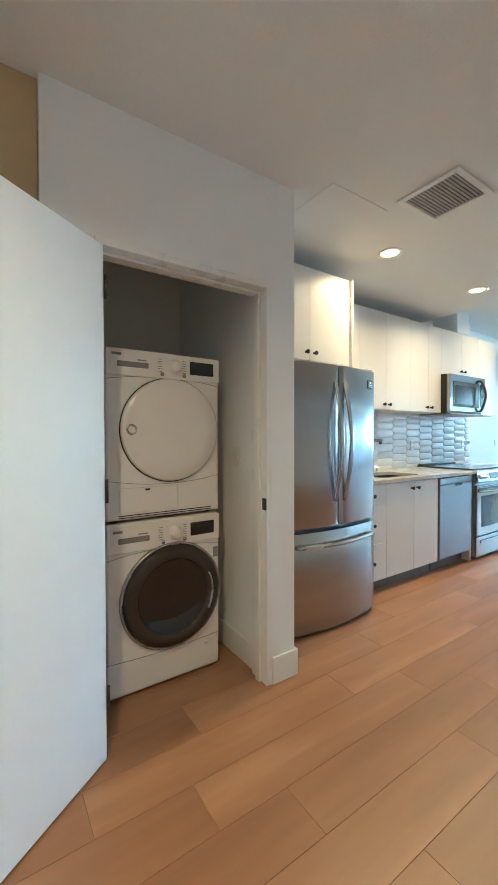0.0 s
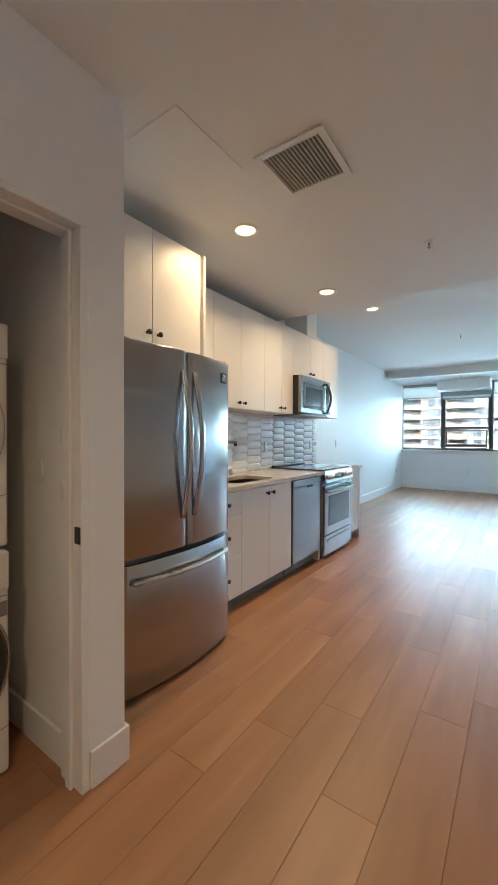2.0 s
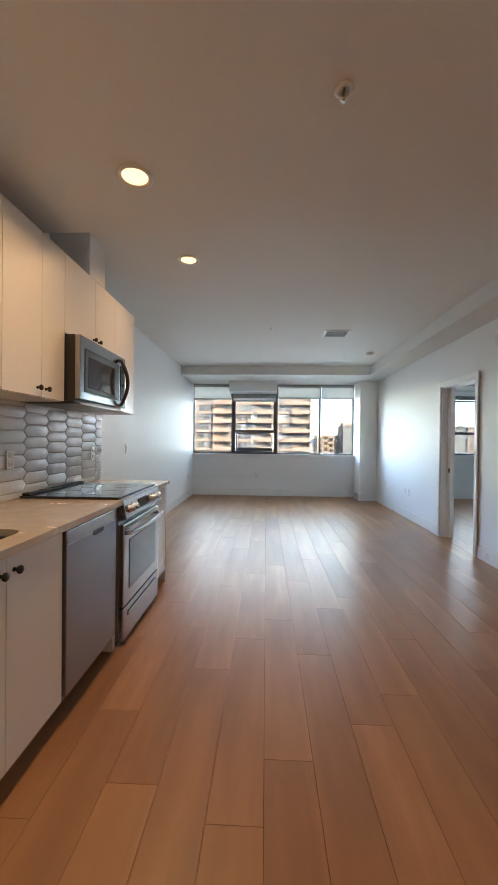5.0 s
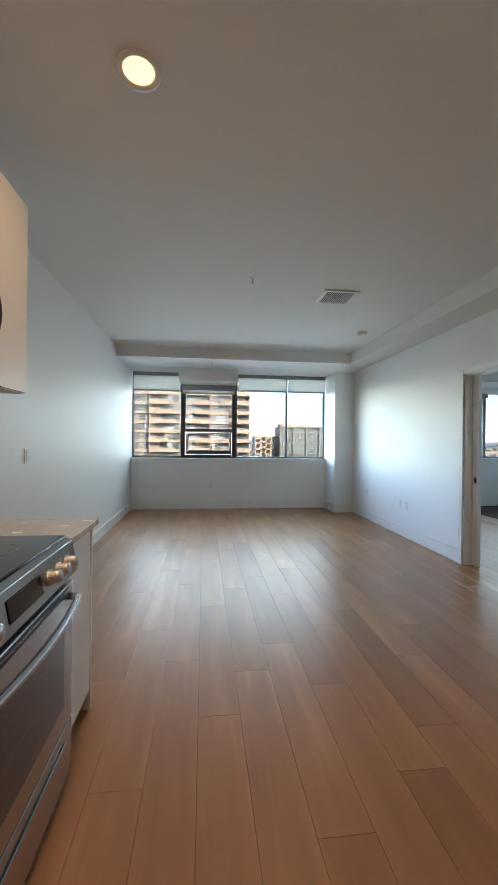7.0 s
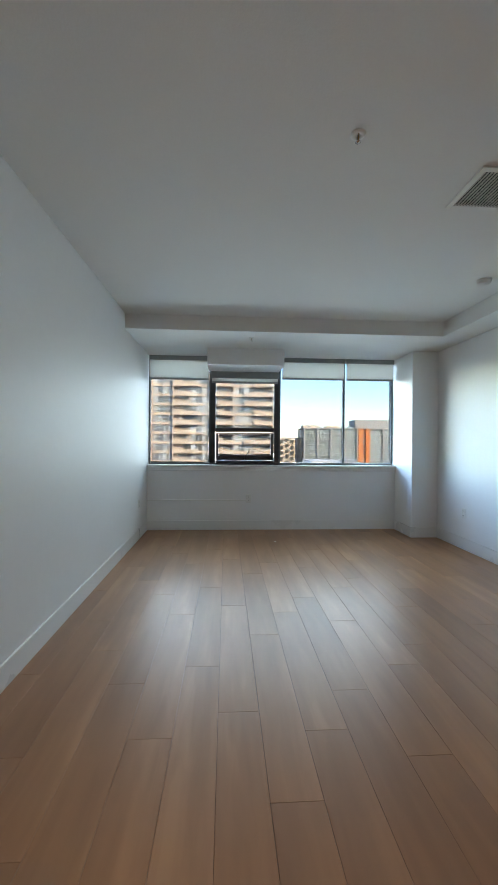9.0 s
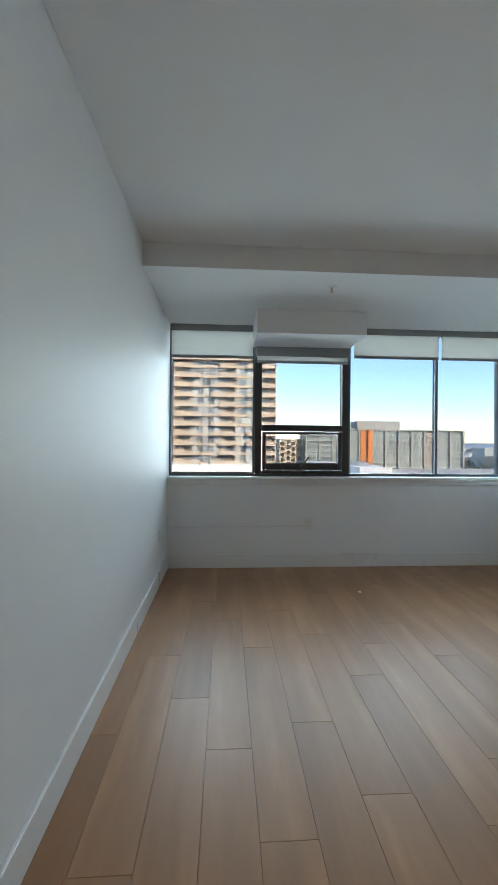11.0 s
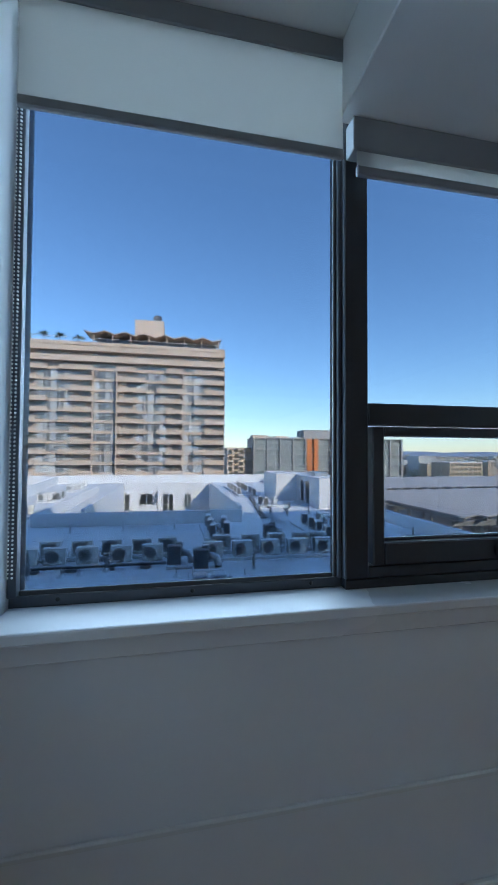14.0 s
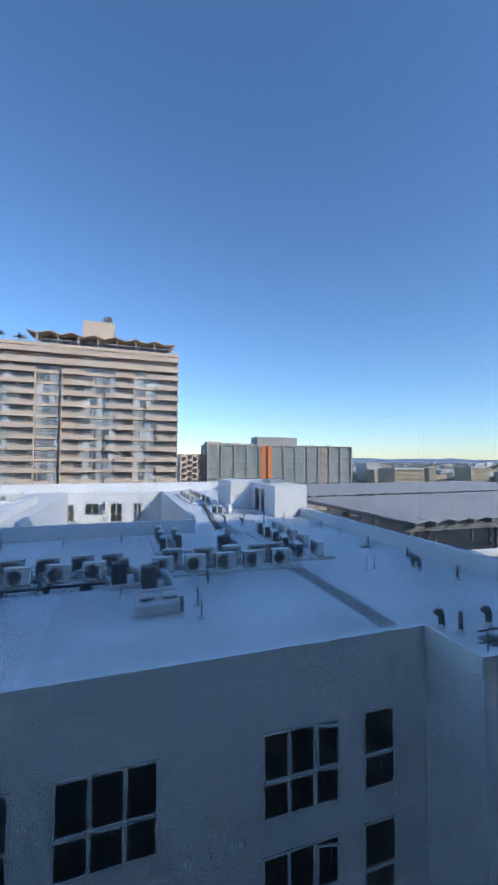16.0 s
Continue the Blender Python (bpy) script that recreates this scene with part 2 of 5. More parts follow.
def lathe(profile, seg=32, axis="z"):
    """A turned shape from (radius, height) pairs."""
    bm = bmesh.new()
    rings = []
    for r, h in profile:
        if r < 1e-6:
            rings.append([bm.verts.new((0, 0, h))])
        else:
            rings.append([bm.verts.new((r * math.cos(k * 2 * math.pi / seg), r * math.sin(k * 2 * math.pi / seg), h)) for k in range(seg)])
    for u, v in zip(rings, rings[1:]):
        for k in range(seg):
            a, b = (k, (k + 1) % seg)
            if len(u) == 1 and len(v) == 1:
                continue
            if len(u) == 1:
                f = bm.faces.new((u[0], v[b], v[a]))
            elif len(v) == 1:
                f = bm.faces.new((u[a], u[b], v[0]))
            else:
                f = bm.faces.new((u[a], u[b], v[b], v[a]))
            f.smooth = True
    bmesh.ops.recalc_face_normals(bm, faces=bm.faces[:])
    if axis == "y-":
        bmesh.ops.transform(bm, matrix=Matrix.Rotation(radians(90), 4, "X"), verts=bm.verts)
    elif axis == "x-":
        bmesh.ops.transform(bm, matrix=Matrix.Rotation(radians(-90), 4, "Y"), verts=bm.verts)
    elif axis == "z-":
        bmesh.ops.transform(bm, matrix=Matrix.Rotation(radians(180), 4, "X"), verts=bm.verts)
    return bm


def moved(bm, x, y, z):
    bmesh.ops.translate(bm, vec=(x, y, z), verts=bm.verts)
    return bm


def mesh_of(name, bm, mat):
    me = bpy.data.meshes.new(name)
    bm.to_mesh(me)
    bm.free()
    me.materials.append(mat)
    return me


def part(name, bm, mat, parent, label=""):
    ob = new(name, mesh_of(name, bm, mat))
    ob.parent = parent
    if label:
        tagged(ob, label)
    return ob


def thing(name, at, label, category, group="", turn=0):
    ob = new(name)
    ob.empty_display_size = 0.05
    ob.matrix_basis = pose(*at, 0, 0, turn)
    return tagged(ob, label, category, group)


def solo(name, bm, mat, label, category, group="", kind=""):
    return tagged(new(name, mesh_of(name, bm, mat)), label, category, group, kind)


def structure(name, bm, mat, label="", category=""):
    return tagged(new(name, mesh_of(name, bm, mat)), label, category, "", "structure")


def share(name, me, at, parent, rot=(0, 0, 0)):
    ob = new(name, me)
    ob.parent = parent
    ob.matrix_basis = pose(*at, *rot)
    return ob


# ---- large structure ----
KX0, KX1 = 0.444, 4.37          # kitchen wall
LX0, LX1 = 4.37, 9.715          # living room
YL, YK, YR = 2.42, 2.25, -1.655
ZK, ZL, ZS = 2.53, 2.73, 2.562
WX = 9.84                       # window plane

structure("wall_left", box(LX0, 9.95, YL, YL + 0.17, 0, 2.9), WALL, "long white painted living room wall", "wall")
structure("wall_kitchen", box(KX0 + 0.002, KX1, YK, YL + 0.17, 0, 2.9), WALL, "white painted wall behind the kitchen cabinets", "wall")
w = box(0.293, KX0, 1.2, 2.42, 0, 2.62)
structure("wall_stub", w, WALL, "white wall end between laundry closet and refrigerator", "wall")
w = box(-0.726, 0.293, 1.2, 1.32, 2.015, 2.62)
w = box(-0.726, -0.545, 1.2, 1.32, 0, 2.0135, bm=w)
structure("wall_laundry", w, WALL, "white wall with the laundry closet opening", "wall")
structure("wall_entry", box(-2.4, -0.728, 1.235, 1.36, 0, 2.62), WARMLIT, "entry wall past the laundry closet, warm light put into its tan colour", "wall")
w = box(-0.70, 0.2915, 2.30, 2.42, 0, 2.62)
w = box(-0.70, -0.60, 1.322, 2.298, 0, 2.62, bm=w)
structure("wall_closet", w, WALL, "white inside walls of the laundry closet", "wall")
structure("wall_entry_back", box(-2.55, -2.402, YR - 0.15, 1.36, 0, 2.62), WALL, "plain white wall closing the entry", "wall")
DX0, DX1, DZ = 5.285, 6.18, 2.03
w = box(-2.4, DX0, YR - 0.15, YR, 0, 2.9)
w = box(DX1, 9.95, YR - 0.15, YR, 0, 2.9, bm=w)
w = box(DX0, DX1, YR - 0.15, YR, DZ, 2.9, bm=w)
structure("wall_right", w, WALL, "white living room wall with the bedroom doorway", "wall")
w = box(9.715, 9.868, -1.285, 2.418, -0.02, 0.925)
structure("wall_window", w, WALL, "low white wall under the window band", "wall")
structure("wall_column", box(9.187, 9.95, YR + 0.002, -1.287, 0, 2.56), WALL, "white boxed column beside the window", "wall")

# bedroom beyond the doorway
w = box(4.3, 4.45, -5.5, YR - 0.152, 0, 2.72)
w = box(4.3, 9.95, -5.65, -5.502, 0, 2.72, bm=w)
structure("wall_bedroom", w, WALL, "white bedroom walls", "wall")
w = box(9.715, 9.95, -5.5, YR - 0.152, 0, 0.96)
w = box(9.715, 9.95, -3.42, YR - 0.152, 0.962, 2.72, bm=w)
w = box(9.715, 9.95, -5.5, -3.422, 2.32, 2.72, bm=w)
structure("wall_bedroom_window", w, WALL, "white bedroom wall around the window", "wall")
structure("ceiling_bedroom", box(4.3, 9.95, -5.6, YR - 0.151, 2.722, 2.9), CEIL, "white bedroom ceiling", "ceiling")
structure("bedroom_soffit", box(8.9, 9.713, -5.5, YR - 0.153, 2.42, 2.72), CEIL, "dropped soffit over the bedroom window", "ceiling")

structure("ceiling_kitchen", box(-2.5, 3.15, YR + 0.002, YL, ZK, 2.895), CEIL, "lowered white kitchen ceiling", "ceiling")
structure("ceiling_living", box(3.152, 8.43, -1.28, YL - 0.002, ZL, 2.895), CEIL, "white living room ceiling", "ceiling")
structure("ceiling_soffit_right", box(3.152, 8.43, YR + 0.002, -1.282, ZS, 2.893), CEIL, "dropped soffit along the living room wall", "ceiling")
structure("ceiling_soffit_window", box(8.432, 9.95, YR + 0.002, YL - 0.002, ZS, 2.893), CEIL, "dropped soffit along the window wall", "ceiling")
structure("bulkhead_window", box(9.24, 9.78, 0.487, 1.535, 2.342, ZS - 0.001, 0.004), WALL, "boxed white bulkhead above the middle window", "bulkhead")
structure("duct_chase", box(3.5, 3.75, 1.957, YK - 0.002, 2.422, ZL - 0.001, 0.003), WALL, "white vent chase above the kitchen wall cabinets", "chase")

structure("floor_slab", box(-2.6, 9.95, -5.65, YL + 0.17, -0.3, -0.014), SUBFLOOR, "dark slab under the floor planks", "floor")

# outside shell of this building
EXT = material("own_facade", (0.42, 0.42, 0.41), rough=0.8, vary=0.05, scale=0.6)
w = box(-9, 9.94, -29, 44, 2.91, 17.0)
w = box(9.0, 9.945, -29, 44, -30, -0.31, bm=w)
w = box(9.75, 9.945, -29, -5.66, -0.3, 2.9, bm=w)
w = box(9.75, 9.945, YL + 0.18, 44, -0.3, 2.9, bm=w)
structure("own_building", w, EXT, "upper storeys and facade of this building", "building")


def board(x0, x1, y0, y1, z1=0.138):
    return box(x0, x1, y0, y1, 0.0, z1, 0.003)


base = tagged(new("baseboard"), "white painted baseboards along the walls", "baseboard", "", "structure")
for a in ((LX0 + 0.002, 9.699, YL - 0.016, YL - 0.001), (9.699, 9.714, -1.27, YL - 0.017), (9.172, 9.1855, -1.639, -1.2705), (9.1865, 9.698, -1.2855, -1.271),
          (DX1 + 0.06, 9.171, YR + 0.001, YR + 0.016), (-2.4, DX0 - 0.06, YR + 0.001, YR + 0.016), (0.2945, KX0 + 0.014, 1.185, 1.199), (KX0 + 0.001, KX0 + 0.015, 1.2, 1.46),
          (-0.72, -0.60, 1.185, 1.199), (0.278, 0.292, 1.34, 2.29), (-0.598, 0.277, 2.286, 2.299), (9.70, 9.714, -5.5, YR - 0.153), (-2.39, -0.735, 1.22, 1.234)):
    part("baseboard_length", board(*a), TRIM, base)

# laundry closet jamb and casing
trim = tagged(new("closet_trim"), "white painted door casing round the laundry closet", "door frame", "", "structure")
part("jamb", box(0.262, 0.293, 1.193, 1.333, 0, 1.985, 0.003), TRIM, trim)
part("jamb", box(-0.545, -0.515, 1.188, 1.333, 0, 1.985, 0.002), TRIM, trim)
part("head", box(-0.545, 0.2918, 1.193, 1.333, 1.9855, 2.0135, 0.003), TRIM, trim)
part("stop", box(0.248, 0.2615, 1.245, 1.28, 0, 1.985, 0.002), TRIM, trim)
part("stop", box(-0.5145, 0.247, 1.245, 1.28, 1.972, 1.985, 0.002), TRIM, trim)
part("strike_plate", box(0.256, 0.2618, 1.196, 1.228, 0.885, 0.945, 0.002), BLACK, trim, "black metal strike plate")

# open closet door
dr = thing("closet_door", (-0.515, 1.186, 0.0), "white slab closet door standing wide open on its hinges", "door", turn=-143.0)
part("slab", box(0.0, 0.76, -0.036, 0.0, 0.008, 1.98, 0.002), DOOR, dr)
for z in (0.2, 1.0, 1.78):
    part("hinge", cyl((-0.006, 0.004, z), (-0.006, 0.004, z + 0.09), 0.006, seg=10), BLACK, dr, "black hinge knuckle")
for s in (-0.036, 0.0):
    k = lathe(((0.026, 0), (0.026, 0.006), (0.010, 0.008), (0.010, 0.03), (0.024, 0.04), (0.026, 0.052), (0.0, 0.058)), 20)
    bmesh.ops.transform(k, matrix=Matrix.Rotation(radians(90 if s < 0 else -90), 4, "X"), verts=k.verts)
    part("knob", moved(k, 0.70, s, 0.92), BLACK, dr, "black round knob")

# bedroom doorway
trim = tagged(new("bedroom_trim"), "white casing round the bedroom doorway", "door frame", "", "structure")
for x in (DX0, DX1 - 0.03):
    part("jamb", box(x, x + 0.03, YR - 0.165, YR + 0.012, 0, DZ - 0.03, 0.002), TRIM, trim)
part("head", box(DX0, DX1, YR - 0.165, YR + 0.012, DZ - 0.0295, DZ, 0.002), TRIM, trim)
for x in (DX0 - 0.045, DX1 - 0.015):
    part("casing", box(x, x + 0.06, YR + 0.0125, YR + 0.03, 0, DZ + 0.04, 0.004), TRIM, trim)
part("casing", box(DX0 + 0.0155, DX1 - 0.0155, YR + 0.0125, YR + 0.03, DZ - 0.018, DZ + 0.04, 0.004), TRIM, trim)
dr = thing("pocket_door", (DX1 - 0.06, YR - 0.09, 0.0), "white pocket door slid into the wall with a dark pull", "door")
part("slab", box(-0.06, 0.028, -0.02, 0.02, 0.01, DZ - 0.035, 0.002), DOOR, dr)
part("pull", box(-0.045, -0.01, 0.0205, 0.026, 0.87, 0.93, 0.002), BLACK, dr, "black recessed pull")


# ---- windows ----
def pane(name, y0, y1, z0, z1, parent, x=WX):
    ob = part(name, box(x - 0.003, x + 0.003, y0, y1, z0, z1), GLASS, parent)
    ob.visible_shadow = False
    return ob


win = tagged(new("window_1"), "wide aluminium window band with a dark bronze middle sash", "window", "", "structure")
part("window_sill", box(9.665, 9.8255, -1.284, 2.418, 0.926, 0.955, 0.005, 2), TRIM, win, "white painted sill board")
part("apron", box(9.696, 9.714, -1.284, 2.40, 0.868, 0.9255, 0.003), TRIM, win)
rail = part("sill_rail", box(9.826, 9.866, -1.284, 2.418, 0.927, 0.982, 0.002), ALU, win, "grey aluminium bottom rail")
for y in (2.3, 1.95, 1.6, 1.42, 1.1, 0.8, 0.5, 0.2, -0.1, -0.45, -0.8, -1.15):
    part("screw", moved(lathe(((0.006, 0), (0.005, 0.002), (0, 0.003)), 10, "x-"), 9.8258, y, 0.969), BLACK, rail)
for y0, y1 in ((1.508, 1.52), (2.396, 2.418), (-0.535, -0.505), (-1.284, -1.262), (0.455, 0.477)):
    part("mullion", box(9.812, 9.873, y0, y1, 0.9825, 2.56, 0.002), ALU, win)
part("head_rail", box(9.812, 9.875, 1.5205, 2.3955, 2.53, 2.56, 0.003), ALU, win)
part("head_rail", box(9.812, 9.875, -1.261, 0.454, 2.53, 2.56, 0.003), ALU, win)
pane("pane", 1.5205, 2.3955, 0.983, 2.5295, win)
part("gasket", box(9.828, 9.8365, 1.53, 2.3955, 0.9825, 0.995, 0.002), BLACK, win, "black rubber glazing gasket")
part("gasket", box(9.824, 9.8365, 1.5205, 1.529, 0.9825, 2.5295, 0.002), BLACK, win, "black rubber glazing gasket")
pane("pane", -0.5045, 0.4545, 0.983, 2.5295, win)
pane("pane", -1.2615, -0.5355, 0.983, 2.5295, win)

win = tagged(new("window_2"), "dark bronze framed window with a hopper vent below", "window", "", "structure")
part("sill_rail", box(9.788, 9.8256, 0.4775, 1.5075, 0.9555, 0.9825, 0.002), BRONZE, win)
part("window_frame", box(9.79, 9.885, 1.432, 1.5075, 0.983, 2.56, 0.004), BRONZE, win)
part("window_frame", box(9.79, 9.885, 0.4775, 0.552, 0.983, 2.56, 0.004), BRONZE, win)
part("window_frame", box(9.79, 9.885, 0.5525, 1.4315, 2.30, 2.341, 0.004), BRONZE, win)
part("transom", box(9.79, 9.885, 0.5525, 1.4315, 1.44, 1.508, 0.004), BRONZE, win)
part("window_frame", box(9.79, 9.885, 0.5525, 1.4315, 0.983, 1.02, 0.004), BRONZE, win)
sash = part("hopper_sash", box(9.775, 9.85, 0.558, 0.598, 1.024, 1.436, 0.004), BRONZE, win, "dark bronze opening sash")
part("stile", box(9.775, 9.85, 1.388, 1.426, 1.024, 1.436, 0.004), BRONZE, sash)
part("rail", box(9.775, 9.85, 0.5985, 1.3875, 1.024, 1.09, 0.004), BRONZE, sash)
part("rail", box(9.775, 9.85, 0.5985, 1.3875, 1.408, 1.436, 0.004), BRONZE, sash)
part("gasket", box(9.80, 9.812, 0.599, 1.387, 1.0905, 1.1, 0.002), ALU, sash)
pane("pane", 0.5985, 1.3875, 1.0905, 1.4075, win, 9.825)
pane("pane", 0.5525, 1.4315, 1.5085, 2.2995, win)
lever = tube([(9.774, 0.985, 1.062), (9.757, 0.985, 1.066), (9.752, 0.975, 1.09), (9.749, 0.955, 1.125), (9.75, 0.932, 1.158), (9.752, 0.925, 1.168)], 0.0075)
box(9.758, 9.774, 0.96, 1.012, 1.036, 1.072, 0.005, bm=lever)
cyl((9.757, 1.0, 1.034), (9.748, 1.0, 1.024), 0.009, seg=10, bm=lever)
part("cam_handle", lever, BLACK, win, "black cam lever with a wavy grip")


def blind(y0, y1, z1, z0, cz, chain=None):
    t = thing("roller_blind", (9.79, (y0 + y1) / 2, z1), "white roller blind drawn down a little below its grey cassette", "window blind", "blinds along the window band")
    h = (y1 - y0) / 2
    part("cassette", box(-0.05, 0.008, -h, h, -cz, 0.0, 0.003), CASS, t, "grey painted cassette")
    part("roller", cyl((-0.018, -h + 0.012, -cz + 0.028), (-0.018, h - 0.012, -cz + 0.028), 0.022, seg=16), FABRIC, t)
    part("fabric", box(-0.0435, -0.0405, -h + 0.014, h - 0.014, z0 - z1 + 0.03, -cz + 0.004), FABRIC, t, "pale translucent fabric")
    part("bottom_rail", box(-0.050, -0.034, -h + 0.012, h - 0.012, z0 - z1, z0 - z1 + 0.03, 0.004), CASS, t, "grey bottom rail")
    return t


b = blind(1.52, 2.405, 2.56, 2.205, 0.066)
chain = bmesh.new()
for y, z1 in ((0.4345, -0.02), (0.4245, -0.02)):
    for i in range(150):
        bmesh.ops.create_icosphere(chain, subdivisions=1, radius=0.0032, matrix=Matrix.Translation((-0.03, y, z1 - 0.01 * i)))
part("bead_chain", chain, WHITEPL, b, "white bead chain loop")
blind(0.492, 1.503, 2.34, 2.165, 0.10)
blind(-0.515, 0.452, 2.56, 2.235, 0.066)
blind(-1.275, -0.525, 2.56, 2.235, 0.066)

win = tagged(new("window_3"), "bedroom window with a grey frame and hopper vent", "window", "", "structure")
for a in ((-3.48, -3.424, 0.962, 2.318), (-4.76, -4.70, 0.962, 2.318), (-5.498, -5.44, 0.962, 2.318)):
    part("window_frame", box(9.80, 9.88, *a, 0.004), ALU, win)
part("transom", box(9.80, 9.88, -4.699, -3.481, 1.44, 1.50, 0.004), ALU, win)
part("window_frame", box(9.80, 9.88, -5.439, -3.481, 0.963, 1.02, 0.004), ALU, win)
part("window_sill", box(9.67, 9.798, -5.498, -3.424, 0.9625, 0.985, 0.004), TRIM, win)
pane("pane", -4.699, -3.481, 1.501, 2.318, win)
pane("pane", -4.699, -3.481, 1.021, 1.439, win)
pane("pane", -5.439, -4.761, 1.021, 2.318, win)
t = thing("roller_blind", (9.79, -4.1, 2.31), "white roller blind rolled up over the bedroom window", "window blind", "blinds along the window band")
part("cassette", box(-0.05, 0.008, -0.66, 0.66, -0.08, 0.0, 0.003), CASS, t)
part("bottom_rail", box(-0.009, 0.009, -0.65, 0.65, -0.13, -0.1, 0.004), CASS, t)


# ---- kitchen ----
FY = 1.612   # faces of the base cabinets
UY = 1.955   # faces of the wall cabinets
def knob(parent, x, y, z):
    k = lathe(((0.009, 0), (0.007, 0.004), (0.006, 0.014), (0.014, 0.018), (0.0155, 0.024), (0.014, 0.029), (0.0, 0.031)), 18, "y-")
    return part("knob", moved(k, x, y, z), KNOB, parent, "round black knob")


def cabinet(name, x0, x1, y0, y1, z0, z1, fronts, label, toe=False, group="kitchen cabinets"):
    """fronts: (x0, x1, z0, z1, knob x, knob z) in the room's metres."""
    cx, cz = (x0 + x1) / 2, 0.0 if toe else z0
    t = thing(name, (cx, y0, cz), label, "cabinet", group)
    top = 0.685 if name == "sink_cabinet" else z1 - cz
    body = box(x0 - cx + 0.001, x1 - cx - 0.001, 0.02, y1 - y0, z0 if toe else 0, top, 0.001)
    part("body", body, CARCASS, t)
    if toe:
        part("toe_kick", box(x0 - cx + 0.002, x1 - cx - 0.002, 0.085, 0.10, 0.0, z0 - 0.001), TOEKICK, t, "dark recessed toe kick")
    for fx0, fx1, fz0, fz1, kx, kz in fronts:
        d = part("drawer" if toe and fz1 - fz0 < 0.4 else "door", box(fx0 - cx + 0.0015, fx1 - cx - 0.0015, 0.0, 0.0195, fz0 - cz + 0.0015, fz1 - cz - 0.0015, 0.0012), CABINET, t)
        if kx is not None:
            knob(d, kx - cx, 0.0, kz - cz)
    return t


cabinet("drawer_cabinet", 1.43, 1.777, FY, 2.24, 0.105, 0.876, ((1.43, 1.777, 0.703, 0.868, 1.6, 0.785), (1.43, 1.777, 0.402, 0.703, 1.6, 0.553), (1.43, 1.777, 0.107, 0.402, 1.6, 0.255)), "white three-drawer base cabinet with black knobs", True)
cabinet("sink_cabinet", 1.777, 2.52, FY, 2.24, 0.105, 0.876, ((1.777, 2.15, 0.107, 0.868, 2.112, 0.812), (2.15, 2.52, 0.107, 0.868, 2.19, 0.812)), "white two-door sink cabinet with black knobs", True)
ec = cabinet("end_cabinet", 3.945, 4.29, FY, 2.24, 0.105, 0.876, ((3.945, 4.272, 0.107, 0.868, None, 0),), "white narrow base cabinet with a flat end panel", True)
part("end_panel", box(0.1735, 0.1915, 0.0, 2.24 - FY, 0, 0.876, 0.001), CABINET, ec)
tp = thing("filler_panel", (3.135, FY, 0.0), "narrow white filler panel between dishwasher and range", "panel")
part("sheet", box(-0.018, 0.018, 0.012, 0.6, 0, 0.876, 0.001), CABINET, tp)

fcab = cabinet("fridge_cabinet", 0.50, 1.36, 1.625, 2.248, 1.772, 2.412, ((0.515, 0.95, 1.774, 2.41, 0.912, 1.83), (0.95, 1.342, 1.774, 2.41, 0.99, 1.83)), "white two-door cabinet above the refrigerator")
part("side_panel", box(0.4305, 0.449, -0.01, 0.62, -0.03, 0.643, 0.001), CABINET, fcab)
cabinet("wall_cabinet", 1.40, 1.855, UY, 2.248, 1.505, 2.42, ((1.40, 1.855, 1.507, 2.418, None, 0),), "white single-door wall cabinet beside the refrigerator")
cabinet("wall_cabinet", 1.855, 2.605, UY, 2.248, 1.505, 2.42, ((1.855, 2.225, 1.507, 2.418, 2.185, 1.556), (2.225, 2.605, 1.507, 2.418, 2.265, 1.556)), "white two-door wall cabinet over the sink")
cabinet("wall_cabinet", 2.605, 3.165, UY, 2.248, 1.505, 2.42, ((2.605, 2.925, 1.507, 2.418, 2.885, 1.556), (2.925, 3.165, 1.507, 2.418, 2.965, 1.556)), "white two-door wall cabinet beside the microwave")
cabinet("microwave_cabinet", 3.165, 3.945, UY, 2.248, 1.93, 2.42, ((3.165, 3.585, 1.932, 2.418, 3.555, 1.985), (3.585, 3.945, 1.932, 2.418, 3.635, 1.985)), "white short cabinet above the microwave")
cabinet("wall_cabinet", 3.945, 4.40, UY, 2.248, 1.505, 2.42, ((3.945, 4.40, 1.507, 2.418, None, 0),), "white wall cabinet at the end of the run")

